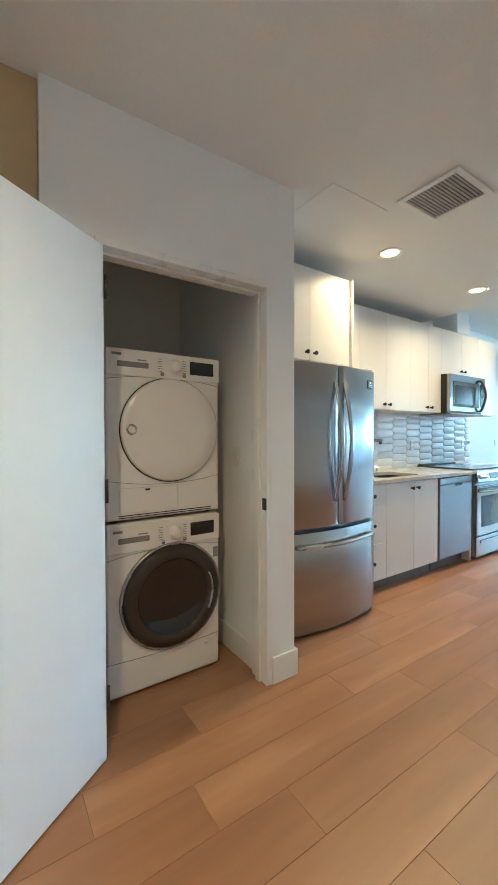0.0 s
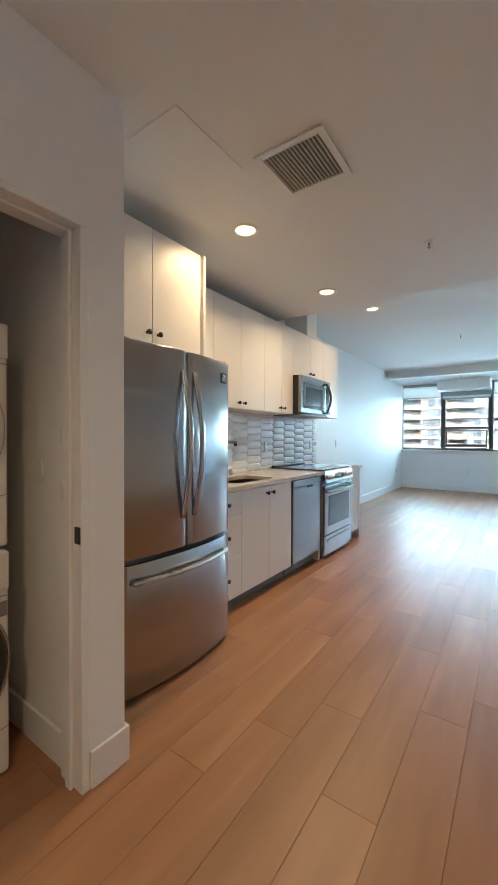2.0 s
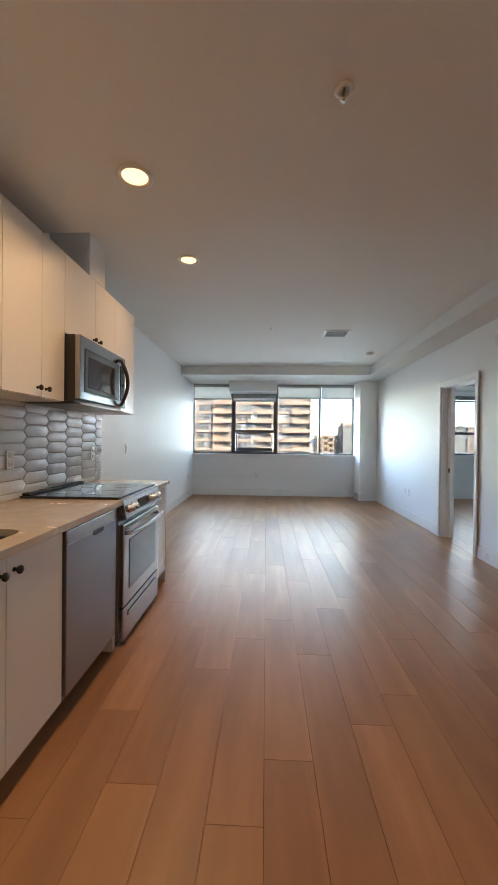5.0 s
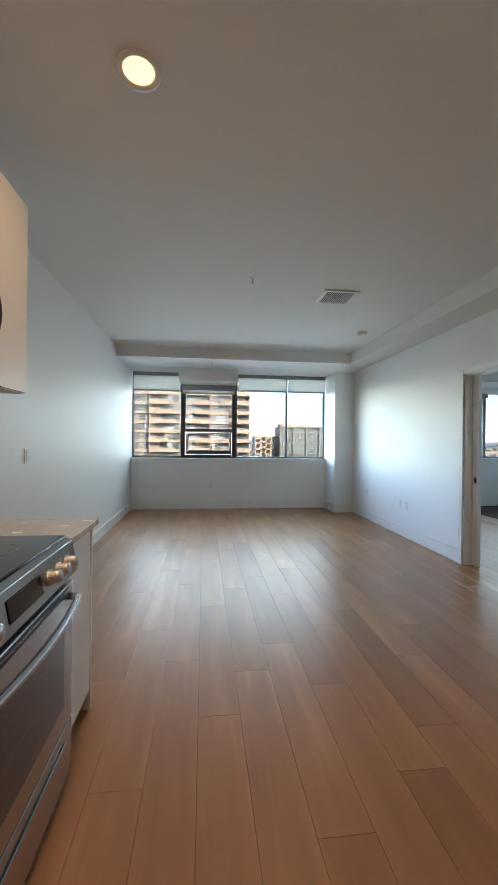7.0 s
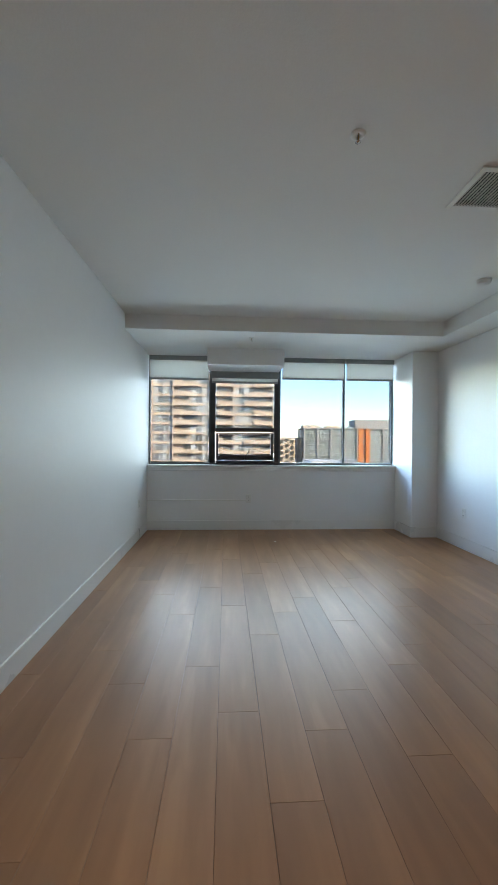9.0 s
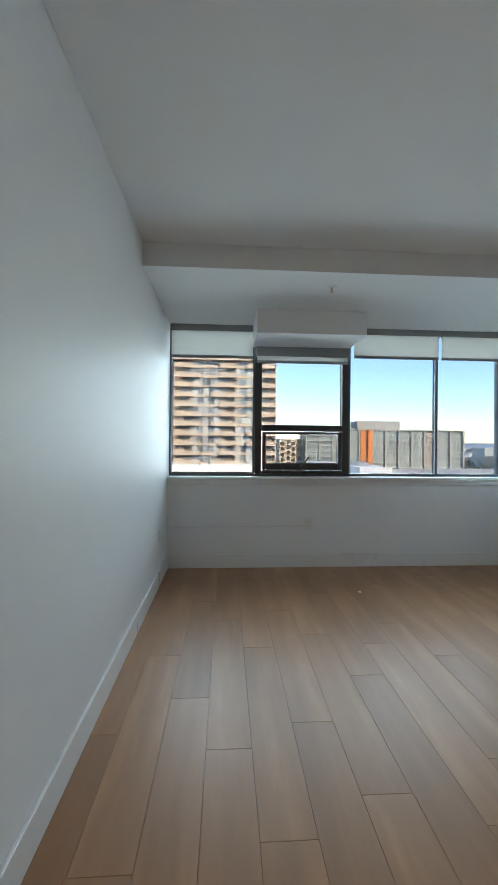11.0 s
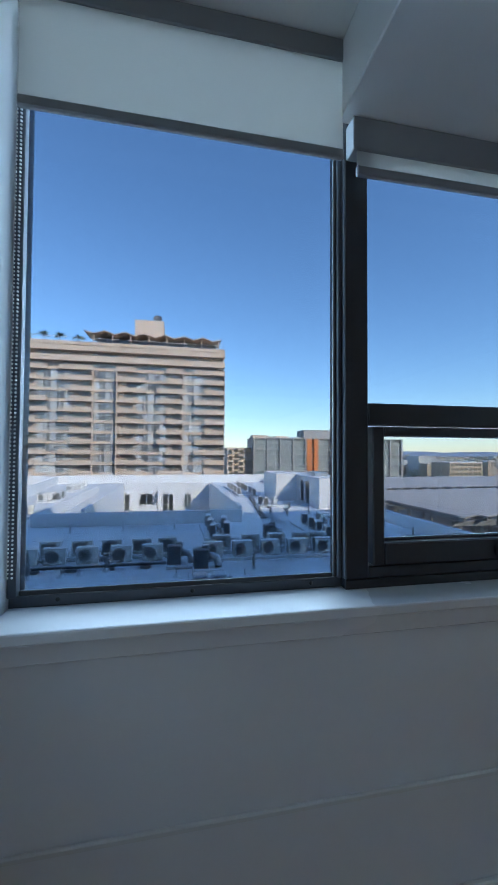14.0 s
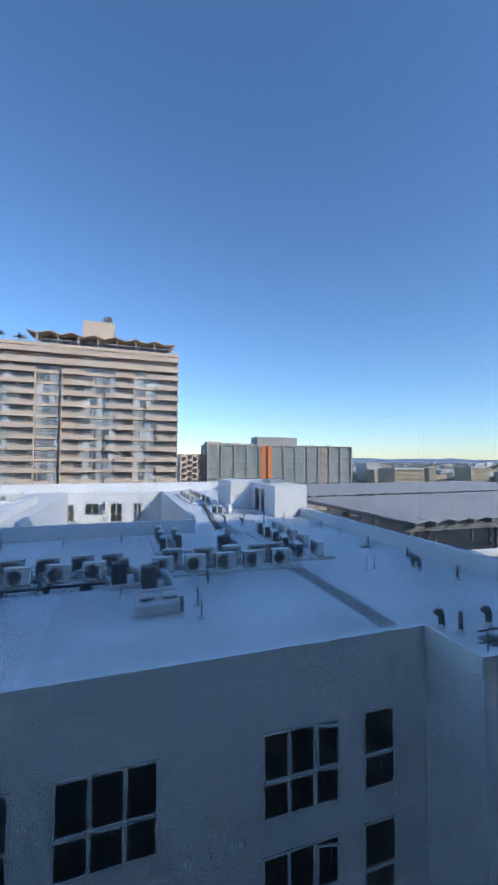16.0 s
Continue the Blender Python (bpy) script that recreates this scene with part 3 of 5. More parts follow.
# worktop with a cut-out for the sink
CT0, CT1 = 0.877, 0.907
SX0, SX1, SY0, SY1 = 1.83, 2.385, 1.69, 2.03
ct = thing("countertop", (2.3, FY, CT0), "pale beige quartz countertop with an undermounted sink", "countertop")
def slab(x0, x1, y0, y1):
    return box(x0 - 2.3, x1 - 2.3, y0 - FY, y1 - FY, 0, CT1 - CT0)
bm = slab(1.425, SX0, 1.587, 2.248)
join(bm, slab(SX1, 3.165, 1.587, 2.248))
join(bm, slab(SX0, SX1, 1.587, SY0))
join(bm, slab(SX0, SX1, SY1, 2.248))
for ex, ey, sx, sy in ((SX0, SY0, 1, 1), (SX1, SY0, -1, 1), (SX0, SY1, 1, -1), (SX1, SY1, -1, -1)):
    t = bmesh.new()
    pts = [(0, 0)] + [(0.07 - 0.07 * math.sin(a), 0.07 - 0.07 * math.cos(a)) for a in [i * math.pi / 12 for i in range(7)]][::-1]
    lo = [t.verts.new((ex + sx * p[0] - 2.3, ey + sy * p[1] - FY, 0.001)) for p in pts]
    hi = [t.verts.new((ex + sx * p[0] - 2.3, ey + sy * p[1] - FY, CT1 - CT0)) for p in pts]
    t.faces.new(hi)
    t.faces.new(lo[::-1])
    for i in range(len(pts)):
        j = (i + 1) % len(pts)
        t.faces.new((lo[i], lo[j], hi[j], hi[i]))
    bmesh.ops.recalc_face_normals(t, faces=t.faces[:])
    join(bm, t)
part("top", bm, QUARTZ, ct)
ct = thing("countertop", (4.12, FY, CT0), "pale beige quartz countertop end piece past the range", "countertop")
part("top", box(-0.175, 0.195, -0.025, 0.636, 0, CT1 - CT0, 0.003), QUARTZ, ct)

sk = thing("sink", (2.108, 1.86, 0.69), "brushed steel undermount sink bowl", "sink")
bm = bmesh.new()
r = bmesh.ops.create_cube(bm, size=1)
for v in r["verts"]:
    s = 1.0 if v.co.z > 0 else 0.9
    v.co = (v.co.x * 0.60 * s, v.co.y * 0.385 * s, 0.0925 + v.co.z * 0.185)
up = [f for f in bm.faces if f.normal.z > 0.9]
bmesh.ops.delete(bm, geom=up, context="FACES")
bmesh.ops.bevel(bm, geom=[e for e in bm.edges if not e.is_boundary], offset=0.05, segments=4, profile=0.5, affect="EDGES")
for f in bm.faces:
    f.smooth = True
geo = bmesh.ops.solidify(bm, geom=bm.faces[:], thickness=0.002)
part("bowl", bm, SINK, sk)
part("drain", moved(lathe(((0.045, 0.0), (0.045, 0.004), (0.03, 0.005), (0.0, 0.002)), 24), 0, 0.02, 0.004), CHROME, sk)

fc = thing("faucet", (2.06, 2.14, CT1), "brushed steel single-lever kitchen faucet with a flat spout", "faucet")
part("body", lathe(((0.027, 0), (0.027, 0.008), (0.021, 0.012), (0.021, 0.30), (0.018, 0.325), (0, 0.327)), 24), CHROME, fc)
part("spout", tube([(0, 0, 0.31), (0.005, -0.06, 0.312), (0.012, -0.14, 0.311), (0.02, -0.23, 0.306), (0.021, -0.245, 0.304)], 0.0155, 12, 0.8), STEEL, fc)
part("nozzle", cyl((0.02, -0.235, 0.302), (0.02, -0.235, 0.275), 0.013, seg=14), BLACK, fc)
part("lever", tube([(0.02, -0.01, 0.06), (0.05, -0.02, 0.062), (0.075, -0.028, 0.075), (0.10, -0.035, 0.13)], 0.007), CHROME, fc)
ag = thing("air_gap_cap", (2.30, 2.13, CT1), "short chrome air gap cap on the countertop", "faucet fitting")
part("cap", lathe(((0.024, 0), (0.024, 0.004), (0.021, 0.006), (0.021, 0.048), (0.019, 0.055), (0, 0.056)), 24), CHROME, ag)

# backsplash
bs = tagged(new("backsplash"), "glossy pale grey elongated hexagon tiles with wavy glaze", "backsplash", "", "structure")
bs.matrix_basis = pose(1.42, YK, 0.907)
part("grout_bed", box(0.0, 2.945, -0.006, -0.0005, 0.001, 0.594), GROUT, bs)
TP, TH, TT = 0.2515, 0.0768, 0.036
def tile_mesh(seed, cut=None):
    rnd = random.Random(seed)
    L, h, t = (TP + TT) / 2 - 0.0016, TH / 2 - 0.0014, TT
    ring = [(-L, 0), (-L + t, -h), (L - t, -h), (L, 0), (L - t, h), (-L + t, h)]
    if cut is not None:
        ring = [(-L, 0), (-L + t, -h), (cut, -h), (cut, h), (-L + t, h)]
    bm = bmesh.new()
    a = [bm.verts.new((x, 0, z)) for x, z in ring]
    f = [bm.verts.new((x * 0.992, -0.0022 + rnd.uniform(-0.0004, 0.0004), z * 0.96)) for x, z in ring]
    g = [bm.verts.new((x * 0.93, -0.0040 + rnd.uniform(-0.0009, 0.0009), z * 0.80)) for x, z in ring]
    n = len(ring)
    for u, v in ((a, f), (f, g)):
        for i in range(n):
            q = bm.faces.new((u[i], u[(i + 1) % n], v[(i + 1) % n], v[i]))
            q.smooth = u is f
    c = bm.verts.new((rnd.uniform(-0.03, 0.03) if cut is None else 0, -0.0040 + rnd.uniform(-0.0016, 0.0016), 0))
    for i in range(n):
        bm.faces.new((g[i], g[(i + 1) % n], c)).smooth = True
    bmesh.ops.recalc_face_normals(bm, faces=bm.faces[:])
    return mesh_of("tile", bm, TILE)


tiles = [tile_mesh(i) for i in range(9)]
ends = [tile_mesh(20 + i, 0.0) for i in range(3)]
rnd = random.Random(4)
for c in range(12):
    x = 2.945 - 0.005 - TP * c
    for r in range(8):
        z = 0.036 + TH * r + (TH / 2 if c % 2 else 0)
        if z > 0.575 or x < 0.1:
            continue
        share("tile", rnd.choice(ends if c == 0 else tiles), (x - (0.0 if c == 0 else 0.0), -0.006, z), bs)


def outlet(at, turn, kind="outlet", group="wall plates", label="white wall outlet cover plate"):
    t = thing("wall_outlet" if kind == "outlet" else "light_switch", at, label, kind, group, turn)
    plate = part("plate", box(-0.035, 0.035, -0.006, -0.0005, -0.057, 0.057, 0.003, 2), WHITEPL, t)
    if kind == "outlet":
        for z in (-0.026, 0.026):
            s = part("socket", box(-0.017, 0.017, -0.0085, -0.006, z - 0.0145, z + 0.0145, 0.003), WHITEPL, t)
            hole = box(-0.008, -0.006, -0.0092, -0.0083, z - 0.002, z + 0.007)
            box(0.006, 0.008, -0.0092, -0.0083, z - 0.002, z + 0.006, bm=hole)
            cyl((0, -0.0092, z - 0.008), (0, -0.0083, z - 0.008), 0.0025, seg=8, bm=hole)
            part("slots", hole, BLACK, s, "black slots")
    else:
        part("rocker", box(-0.016, 0.016, -0.0095, -0.006, -0.033, 0.033, 0.003), WHITEPL, t)
    return t


outlet((3.072, YK - 0.015, 1.15), 0, label="white outlet plate on the tiled backsplash")
outlet((4.164, YK - 0.015, 1.15), 0, label="white outlet plate on the tiled backsplash")
outlet((5.48, YL, 1.156), 0, "switch", label="white light switch on the living room wall")
outlet((9.195, YL, 0.462), 0)
outlet((7.32, YR, 0.44), 180)
outlet((7.49, YR, 0.44), 180, "switch", label="white blank data plate low on the wall")
outlet((8.59, YR, 0.44), 180)
outlet((9.689, 0.937, 0.462), -90, label="white surface outlet box fed by a raceway")
outlet((0.292, 1.52, 1.14), -90, "switch", label="white switch inside the laundry closet")
outlet((9.714, -3.95, 0.46), -90)
rw = thing("cable_raceway", (9.7145, 0.97, 0.433), "thin white surface raceway along the low window wall", "raceway")
part("channel", box(-0.012, 0, 0.0, 1.449, -0.008, 0.008, 0.003), WHITEPL, rw)
part("box", box(-0.0245, 0, -0.072, 0.004, -0.033, 0.09, 0.003), WHITEPL, rw, "raised white outlet box")

# ---- refrigerator ----
FW = 0.845
fr = thing("refrigerator", (0.996, 1.467, 0.0), "stainless steel french-door refrigerator with bottom freezer drawer", "refrigerator")
part("cabinet_body", box(-FW / 2 + 0.005, FW / 2 - 0.005, 0.02, 0.72, 0.025, 1.70, 0.006), STEEL_DARK, fr, "dark grey refrigerator sides")
part("kick_grille", box(-FW / 2 + 0.02, FW / 2 - 0.02, 0.0, 0.02, 0.0, 0.05, 0.002), BLACK, fr)


def bowed(x0, x1, z0, z1, bow=0.055, thick=0.06):
    """A door skin that bows forward over the whole width of the refrigerator."""
    bm = bmesh.new()
    n = 14
    prof = []
    for i in range(n + 1):
        x = x0 + (x1 - x0) * i / n
        u = 2 * x / FW
        y = -bow * (1 - u * u) - 0.02
        e = min(i, n - i)
        if e == 0:
            y += 0.012
        prof.append((x, y))
    lo = [bm.verts.new((x, y, z0)) for x, y in prof] + [bm.verts.new((x1, 0.02, z0)), bm.verts.new((x0, 0.02, z0))]
    hi = [bm.verts.new((x, y, z1)) for x, y in prof] + [bm.verts.new((x1, 0.02, z1)), bm.verts.new((x0, 0.02, z1))]
    m = len(lo)
    for i in range(m):
        f = bm.faces.new((lo[i], lo[(i + 1) % m], hi[(i + 1) % m], hi[i]))
        f.smooth = 0 < i < n - 1
    bm.faces.new(hi)
    bm.faces.new(lo[::-1])
    bmesh.ops.recalc_face_normals(bm, faces=bm.faces[:])
    bmesh.ops.bevel(bm, geom=[e for e in bm.edges if abs(e.verts[0].co.z - e.verts[1].co.z) < 1e-6], offset=0.005, segments=2, profile=0.5, affect="EDGES")
    return bm


d1 = part("left_door", bowed(-FW / 2, -0.003, 0.682, 1.712), STEEL, fr)
d2 = part("right_door", bowed(0.003, FW / 2, 0.682, 1.712), STEEL, fr)
d3 = part("freezer_drawer", bowed(-FW / 2, FW / 2, 0.03, 0.658), STEEL, fr)
for d, x in ((d1, -0.042), (d2, 0.042)):
    hb = bmesh.new()
    rings = []
    for i in range(21):
        u = i / 20
        y = -0.070 - 0.062 * math.sin(math.pi * u)
        z = 0.838 + 0.765 * u
        rings.append([hb.verts.new((x + a, y + b, z)) for a, b in ((-0.012, 0.003), (-0.015, -0.006), (-0.009, -0.014), (0.009, -0.014), (0.015, -0.006), (0.012, 0.003))])
    for u, v in zip(rings, rings[1:]):
        for k in range(6):
            hb.faces.new((u[k], u[(k + 1) % 6], v[(k + 1) % 6], v[k])).smooth = True
    hb.faces.new(rings[0][::-1])
    hb.faces.new(rings[-1])
    bmesh.ops.recalc_face_normals(hb, faces=hb.faces[:])
    part("handle", hb, STEEL, d, "curved satin steel bar handle")
hb = tube([(-0.34, -0.035, 0.575), (-0.335, -0.075, 0.578)] + [(-0.335 + 0.67 * i / 14, -0.075 - 0.05 * math.sin(math.pi * i / 14), 0.58) for i in range(15)] + [(0.335, -0.075, 0.578), (0.34, -0.035, 0.575)], 0.0125, 12)
part("handle", hb, SILVERPL, d3, "curved satin steel drawer handle")
badge = box(-0.032, 0.032, -0.002, 0.001, -0.03, 0.03, 0.001)
bmesh.ops.transform(badge, matrix=Matrix.Rotation(radians(11.5), 4, "Z"), verts=badge.verts)
part("badge", moved(badge, 0.335, -0.0425, 1.615), BLACK, d2, "small black warranty sticker")
bars = box(-0.012, 0.012, -0.003, -0.0018, 0.004, 0.02)
box(-0.024, 0.024, -0.003, -0.0018, -0.006, -0.001, bm=bars)
box(-0.024, 0.024, -0.003, -0.0018, -0.018, -0.014, bm=bars)
bmesh.ops.transform(bars, matrix=Matrix.Rotation(radians(11.5), 4, "Z"), verts=bars.verts)
part("sticker_print", moved(bars, 0.335, -0.0433, 1.615), WHITEPL, d2, "pale print bars")
wm = box(-0.03, 0.03, -0.0012, 0, -0.006, 0.006)
part("maker_mark", moved(wm, 0.335, -0.0432, 1.67), SILVERPL, d2).rotation_euler = (0, 0, radians(11))
for x in (-FW / 2 + 0.06, FW / 2 - 0.06):
    part("hinge_cover", box(x - 0.04, x + 0.04, -0.01, 0.10, 1.7005, 1.728, 0.006), GREYPL, fr)

# ---- dishwasher ----
dw = thing("dishwasher", (2.823, FY, 0.0), "stainless steel dishwasher with a pocket handle", "dishwasher")
part("tub", box(-0.283, 0.283, 0.03, 0.58, 0.10, 0.874), BLACK, dw)
part("door", box(-0.285, 0.285, -0.01, 0.028, 0.118, 0.80, 0.004, 2), STEEL_DARK, dw)
part("control_strip", box(-0.285, 0.285, -0.012, 0.028, 0.803, 0.866, 0.004, 2), STEEL, dw)
part("pocket_handle", box(-0.02, 0.10, -0.0135, -0.008, 0.78, 0.803, 0.005, 2), BLACK, dw, "dark pocket grip")
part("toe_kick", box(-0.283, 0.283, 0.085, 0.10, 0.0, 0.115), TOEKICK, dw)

# ---- range ----
rg = thing("range", (3.545, FY, 0.0), "stainless steel slide-in electric range with a black glass cooktop", "oven")
part("body", box(-0.376, 0.376, 0.005, 0.62, 0.03, 0.905, 0.003), STEEL_DARK, rg)
part("cooktop", box(-0.379, 0.379, -0.005, 0.625, 0.906, 0.922, 0.004, 2), BLACKGLASS, rg, "black glass cooktop")
part("rear_vent", box(-0.36, 0.36, 0.57, 0.622, 0.9225, 0.936, 0.004), BLACK, rg)
for i in range(5):
    part("vent_slot", box(-0.33 + 0.135 * i, -0.33 + 0.135 * i + 0.11, 0.585, 0.605, 0.9362, 0.939, 0.001), GREYPL, rg)
for x, y, r in ((-0.18, 0.16, 0.11), (0.18, 0.16, 0.085), (-0.18, 0.42, 0.08), (0.18, 0.42, 0.10)):
    ring = lathe(((r, 0), (r, 0.0006), (r - 0.003, 0.0006), (r - 0.003, 0)), 40)
    part("burner_ring", moved(ring, x, y, 0.9222), GREYPL, rg)
bm = bmesh.new()
sec = [(-0.012, 0.775), (-0.052, 0.79), (-0.03, 0.905), (0.0, 0.915), (0.004, 0.775)]
va = [[bm.verts.new((x, y, z)) for y, z in sec] for x in (-0.379, 0.379)]
for i in range(5):
    bm.faces.new((va[0][i], va[0][(i + 1) % 5], va[1][(i + 1) % 5], va[1][i]))
bm.faces.new(va[0][::-1])
bm.faces.new(va[1])
bmesh.ops.recalc_face_normals(bm, faces=bm.faces[:])
bmesh.ops.bevel(bm, geom=bm.edges[:], offset=0.003, segments=2, profile=0.5, affect="EDGES")
panel = part("control_panel", bm, STEEL, rg)
tilt = Matrix.Rotation(radians(-10.8), 4, "X")
for x in (-0.31, -0.235, 0.13, 0.205, 0.285):
    k = lathe(((0.026, 0), (0.026, 0.006), (0.021, 0.009), (0.0195, 0.034), (0.017, 0.037), (0, 0.037)), 24, "y-")
    bmesh.ops.transform(k, matrix=tilt, verts=k.verts)
    kb = part("control_knob", moved(k, x, -0.042, 0.845), SILVERPL, panel, "satin metal knob")
d = box(-0.13, 0.07, -0.003, 0.001, -0.03, 0.03, 0.002)
bmesh.ops.transform(d, matrix=tilt, verts=d.verts)
part("display", moved(d, 0, -0.042, 0.848), BLACKGLASS, panel, "black touch display")
door = part("oven_door", box(-0.376, 0.376, -0.035, 0.004, 0.245, 0.755, 0.006, 2), STEEL, rg)
part("oven_window", box(-0.285, 0.285, -0.038, -0.034, 0.33, 0.645, 0.003), OVENGLASS, door, "dark oven window")
vent = box(-0.33, 0.33, -0.037, -0.034, 0.722, 0.728)
box(-0.33, 0.33, -0.037, -0.034, 0.738, 0.744, bm=vent)
part("door_vent", vent, BLACK, door)
hb = tube([(-0.35, -0.034, 0.70), (-0.345, -0.06, 0.70)] + [(-0.345 + 0.69 * i / 12, -0.065 - 0.028 * math.sin(math.pi * i / 12), 0.70) for i in range(13)] + [(0.345, -0.06, 0.70), (0.35, -0.034, 0.70)], 0.013, 12)
part("handle", hb, STEEL, door, "curved steel bar handle")
dwr = part("storage_drawer", box(-0.376, 0.376, -0.035, 0.004, 0.035, 0.235, 0.006, 2), STEEL, rg)
part("drawer_lip", box(-0.30, 0.30, -0.044, -0.034, 0.165, 0.195, 0.006, 2), STEEL, dwr)
part("foot_strip", box(-0.36, 0.36, 0.02, 0.05, 0.0, 0.03), BLACK, rg)

# ---- microwave ----
mw = thing("microwave", (3.555, 1.868, 1.505), "stainless steel over-the-range microwave with a curved handle", "microwave")
part("body", box(-0.379, 0.379, 0.03, 0.38, 0.0, 0.42, 0.003), BLACK, mw)
door = part("door", box(-0.379, 0.379, -0.006, 0.028, 0.02, 0.418, 0.005, 2), STEEL, mw)
part("window_frame", box(-0.32, 0.235, -0.009, -0.005, 0.07, 0.345, 0.004), BLACK, door)
part("window", box(-0.275, 0.15, -0.011, -0.0085, 0.10, 0.30, 0.003), OVENGLASS, door, "dark tinted window")
part("control_panel", box(0.268, 0.352, -0.009, -0.005, 0.07, 0.345, 0.003), BLACKGLASS, door, "black keypad")
hb = tube([(0.235, -0.006, 0.035)] + [(0.235 + 0.012 * math.sin(math.pi * i / 12), -0.03 - 0.045 * math.sin(math.pi * i / 12), 0.04 + 0.335 * i / 12) for i in range(13)] + [(0.235, -0.006, 0.38)], 0.014, 12)
part("handle", hb, BLACK, door, "dark bowed handle")
part("vent_strip", box(-0.36, 0.36, 0.0, 0.34, -0.012, -0.0005, 0.002), GREYPL, mw, "grey underside with filters")

# ---- laundry pair ----
WM = (-0.14, 1.50)
def cabinet_shell(t, z1, mat=ENAMEL):
    part("cabinet_body", box(-0.30, 0.30, 0.0, 0.62, 0.012, z1, 0.014, 3), mat, t)
    for x in (-0.25, 0.25):
        part("foot", cyl((x, 0.06, 0.0), (x, 0.06, 0.014), 0.022, seg=14), BLACK, t)


def controls(t, z0, z1):
    """Dial, drawer handle, display and print on the control strip."""
    zc = (z0 + z1) / 2
    part("control_fascia", box(-0.298, 0.298, -0.010, 0.003, z0, z1, 0.006, 2), ENAMEL, t)
    dial = part("dial", moved(lathe(((0.036, 0), (0.036, 0.006), (0.029, 0.009), (0.026, 0.03), (0.022, 0.034), (0, 0.034)), 32, "y-"), 0.04, -0.010, zc), WHITEPL, t, "round white program dial")
    part("display", box(0.125, 0.262, -0.012, -0.009, zc - 0.032, zc + 0.036, 0.002), BLACKGLASS, t, "black display")
    part("drawer_grip", box(-0.245, -0.095, -0.0125, -0.009, zc - 0.022, zc + 0.004, 0.003), GREYPL, t, "recessed drawer grip")
    for i in range(6):
        for x0, x1 in ((-0.048, -0.025), (0.082, 0.104)):
            part("print_bar", box(x0, x1, -0.0112, -0.0098, zc + 0.03 - 0.012 * i, zc + 0.033 - 0.012 * i), GREYPL, t, "small grey print")
    part("print_bar", box(-0.15, -0.105, -0.0112, -0.0098, zc + 0.012, zc + 0.018), GREYPL, t, "small grey print")
    part("maker_mark", box(-0.27, -0.225, -0.0112, -0.0098, zc + 0.03, zc + 0.042), GREYPL, t)
    for x in (-0.025, 0.092):
        part("button", moved(lathe(((0.010, 0), (0.010, 0.003), (0, 0.004)), 16, "y-"), x, -0.010, zc - 0.042), SILVERPL, t)


def swept_line(z_mid, sag):
    return tube([(-0.296 + 0.592 * i / 16, -0.0005, z_mid + sag * (1 - (2 * i / 16 - 1) ** 2)) for i in range(17)], 0.0014, 6)


wa = thing("washing_machine", (*WM, 0.0), "white front-loading washer with a smoked round door", "washing machine")
cabinet_shell(wa, 0.842)
controls(wa, 0.70, 0.838)
ring = lathe(((0.258, 0.0), (0.258, 0.022), (0.246, 0.036), (0.20, 0.044), (0.186, 0.036), (0.182, 0.02)), 56, "y-")
dr_ = part("door_ring", moved(ring, 0.028, -0.001, 0.45), SMOKED, wa, "smoked bronze door ring")
part("chrome_rim", moved(lathe(((0.27, 0.0), (0.27, 0.014), (0.258, 0.02), (0.258, 0.0)), 56, "y-"), 0.028, -0.0008, 0.45), SILVERPL, wa)
part("door_glass", moved(lathe(((0.185, 0.026), (0.15, 0.012), (0.10, 0.002), (0.0, 0.0005)), 48, "y-"), 0.028, -0.004, 0.45), BLACKGLASS, wa, "dark door glass")
part("handle", tube([(0.028 + 0.205 * math.cos(a), -0.047, 0.45 + 0.205 * math.sin(a)) for a in [radians(-28 + 5 * i) for i in range(12)]], 0.006), SILVERPL, wa, "curved door grip")
part("service_line", swept_line(0.185, -0.012), GREYPL, wa)
part("panel_line", swept_line(0.672, 0.025), GREYPL, wa)
part("sticker", box(0.262, 0.292, -0.002, 0.0006, 0.60, 0.655, 0.0005), GREYPL, wa, "grey rating sticker")
part("drain_cap", moved(lathe(((0.014, 0), (0.014, 0.002), (0, 0.003)), 16, "y-"), 0.22, 0.0, 0.15), WHITEPL, wa)

dy = thing("clothes_dryer", (*WM, 0.843), "white front-loading dryer stacked on the washer", "dryer")
cabinet_shell(dy, 0.83)
controls(dy, 0.70, 0.827)
part("door_gap", moved(lathe(((0.262, 0.0), (0.262, 0.004), (0.250, 0.004)), 56, "y-"), 0.026, -0.0005, 0.445), BLACK, dy, "dark seam round the door")
part("door", moved(lathe(((0.257, 0.0), (0.257, 0.014), (0.248, 0.022), (0.18, 0.029), (0.0, 0.031)), 56, "y-"), 0.026, -0.001, 0.445), ENAMEL, dy, "round white door")
part("door_badge", moved(lathe(((0.026, 0), (0.026, 0.002), (0.017, 0.002), (0.017, 0.0)), 24, "y-"), -0.184, -0.0285, 0.445), SILVERPL, dy, "small round grey emblem")
part("panel_line", swept_line(0.68, 0.028), GREYPL, dy)
part("panel_line", swept_line(0.205, -0.03), GREYPL, dy)
part("tank_drawer", box(-0.235, 0.06, -0.002, 0.001, 0.045, 0.165, 0.004), ENAMEL, dy)
part("tank_latch", box(-0.112, -0.088, -0.004, 0.0, 0.148, 0.158, 0.002), BLACK, dy)
gr = bmesh.new()
for z in (0.022, 0.032):
    box(-0.24, 0.25, -0.0015, 0.001, z, z + 0.0045, bm=gr)
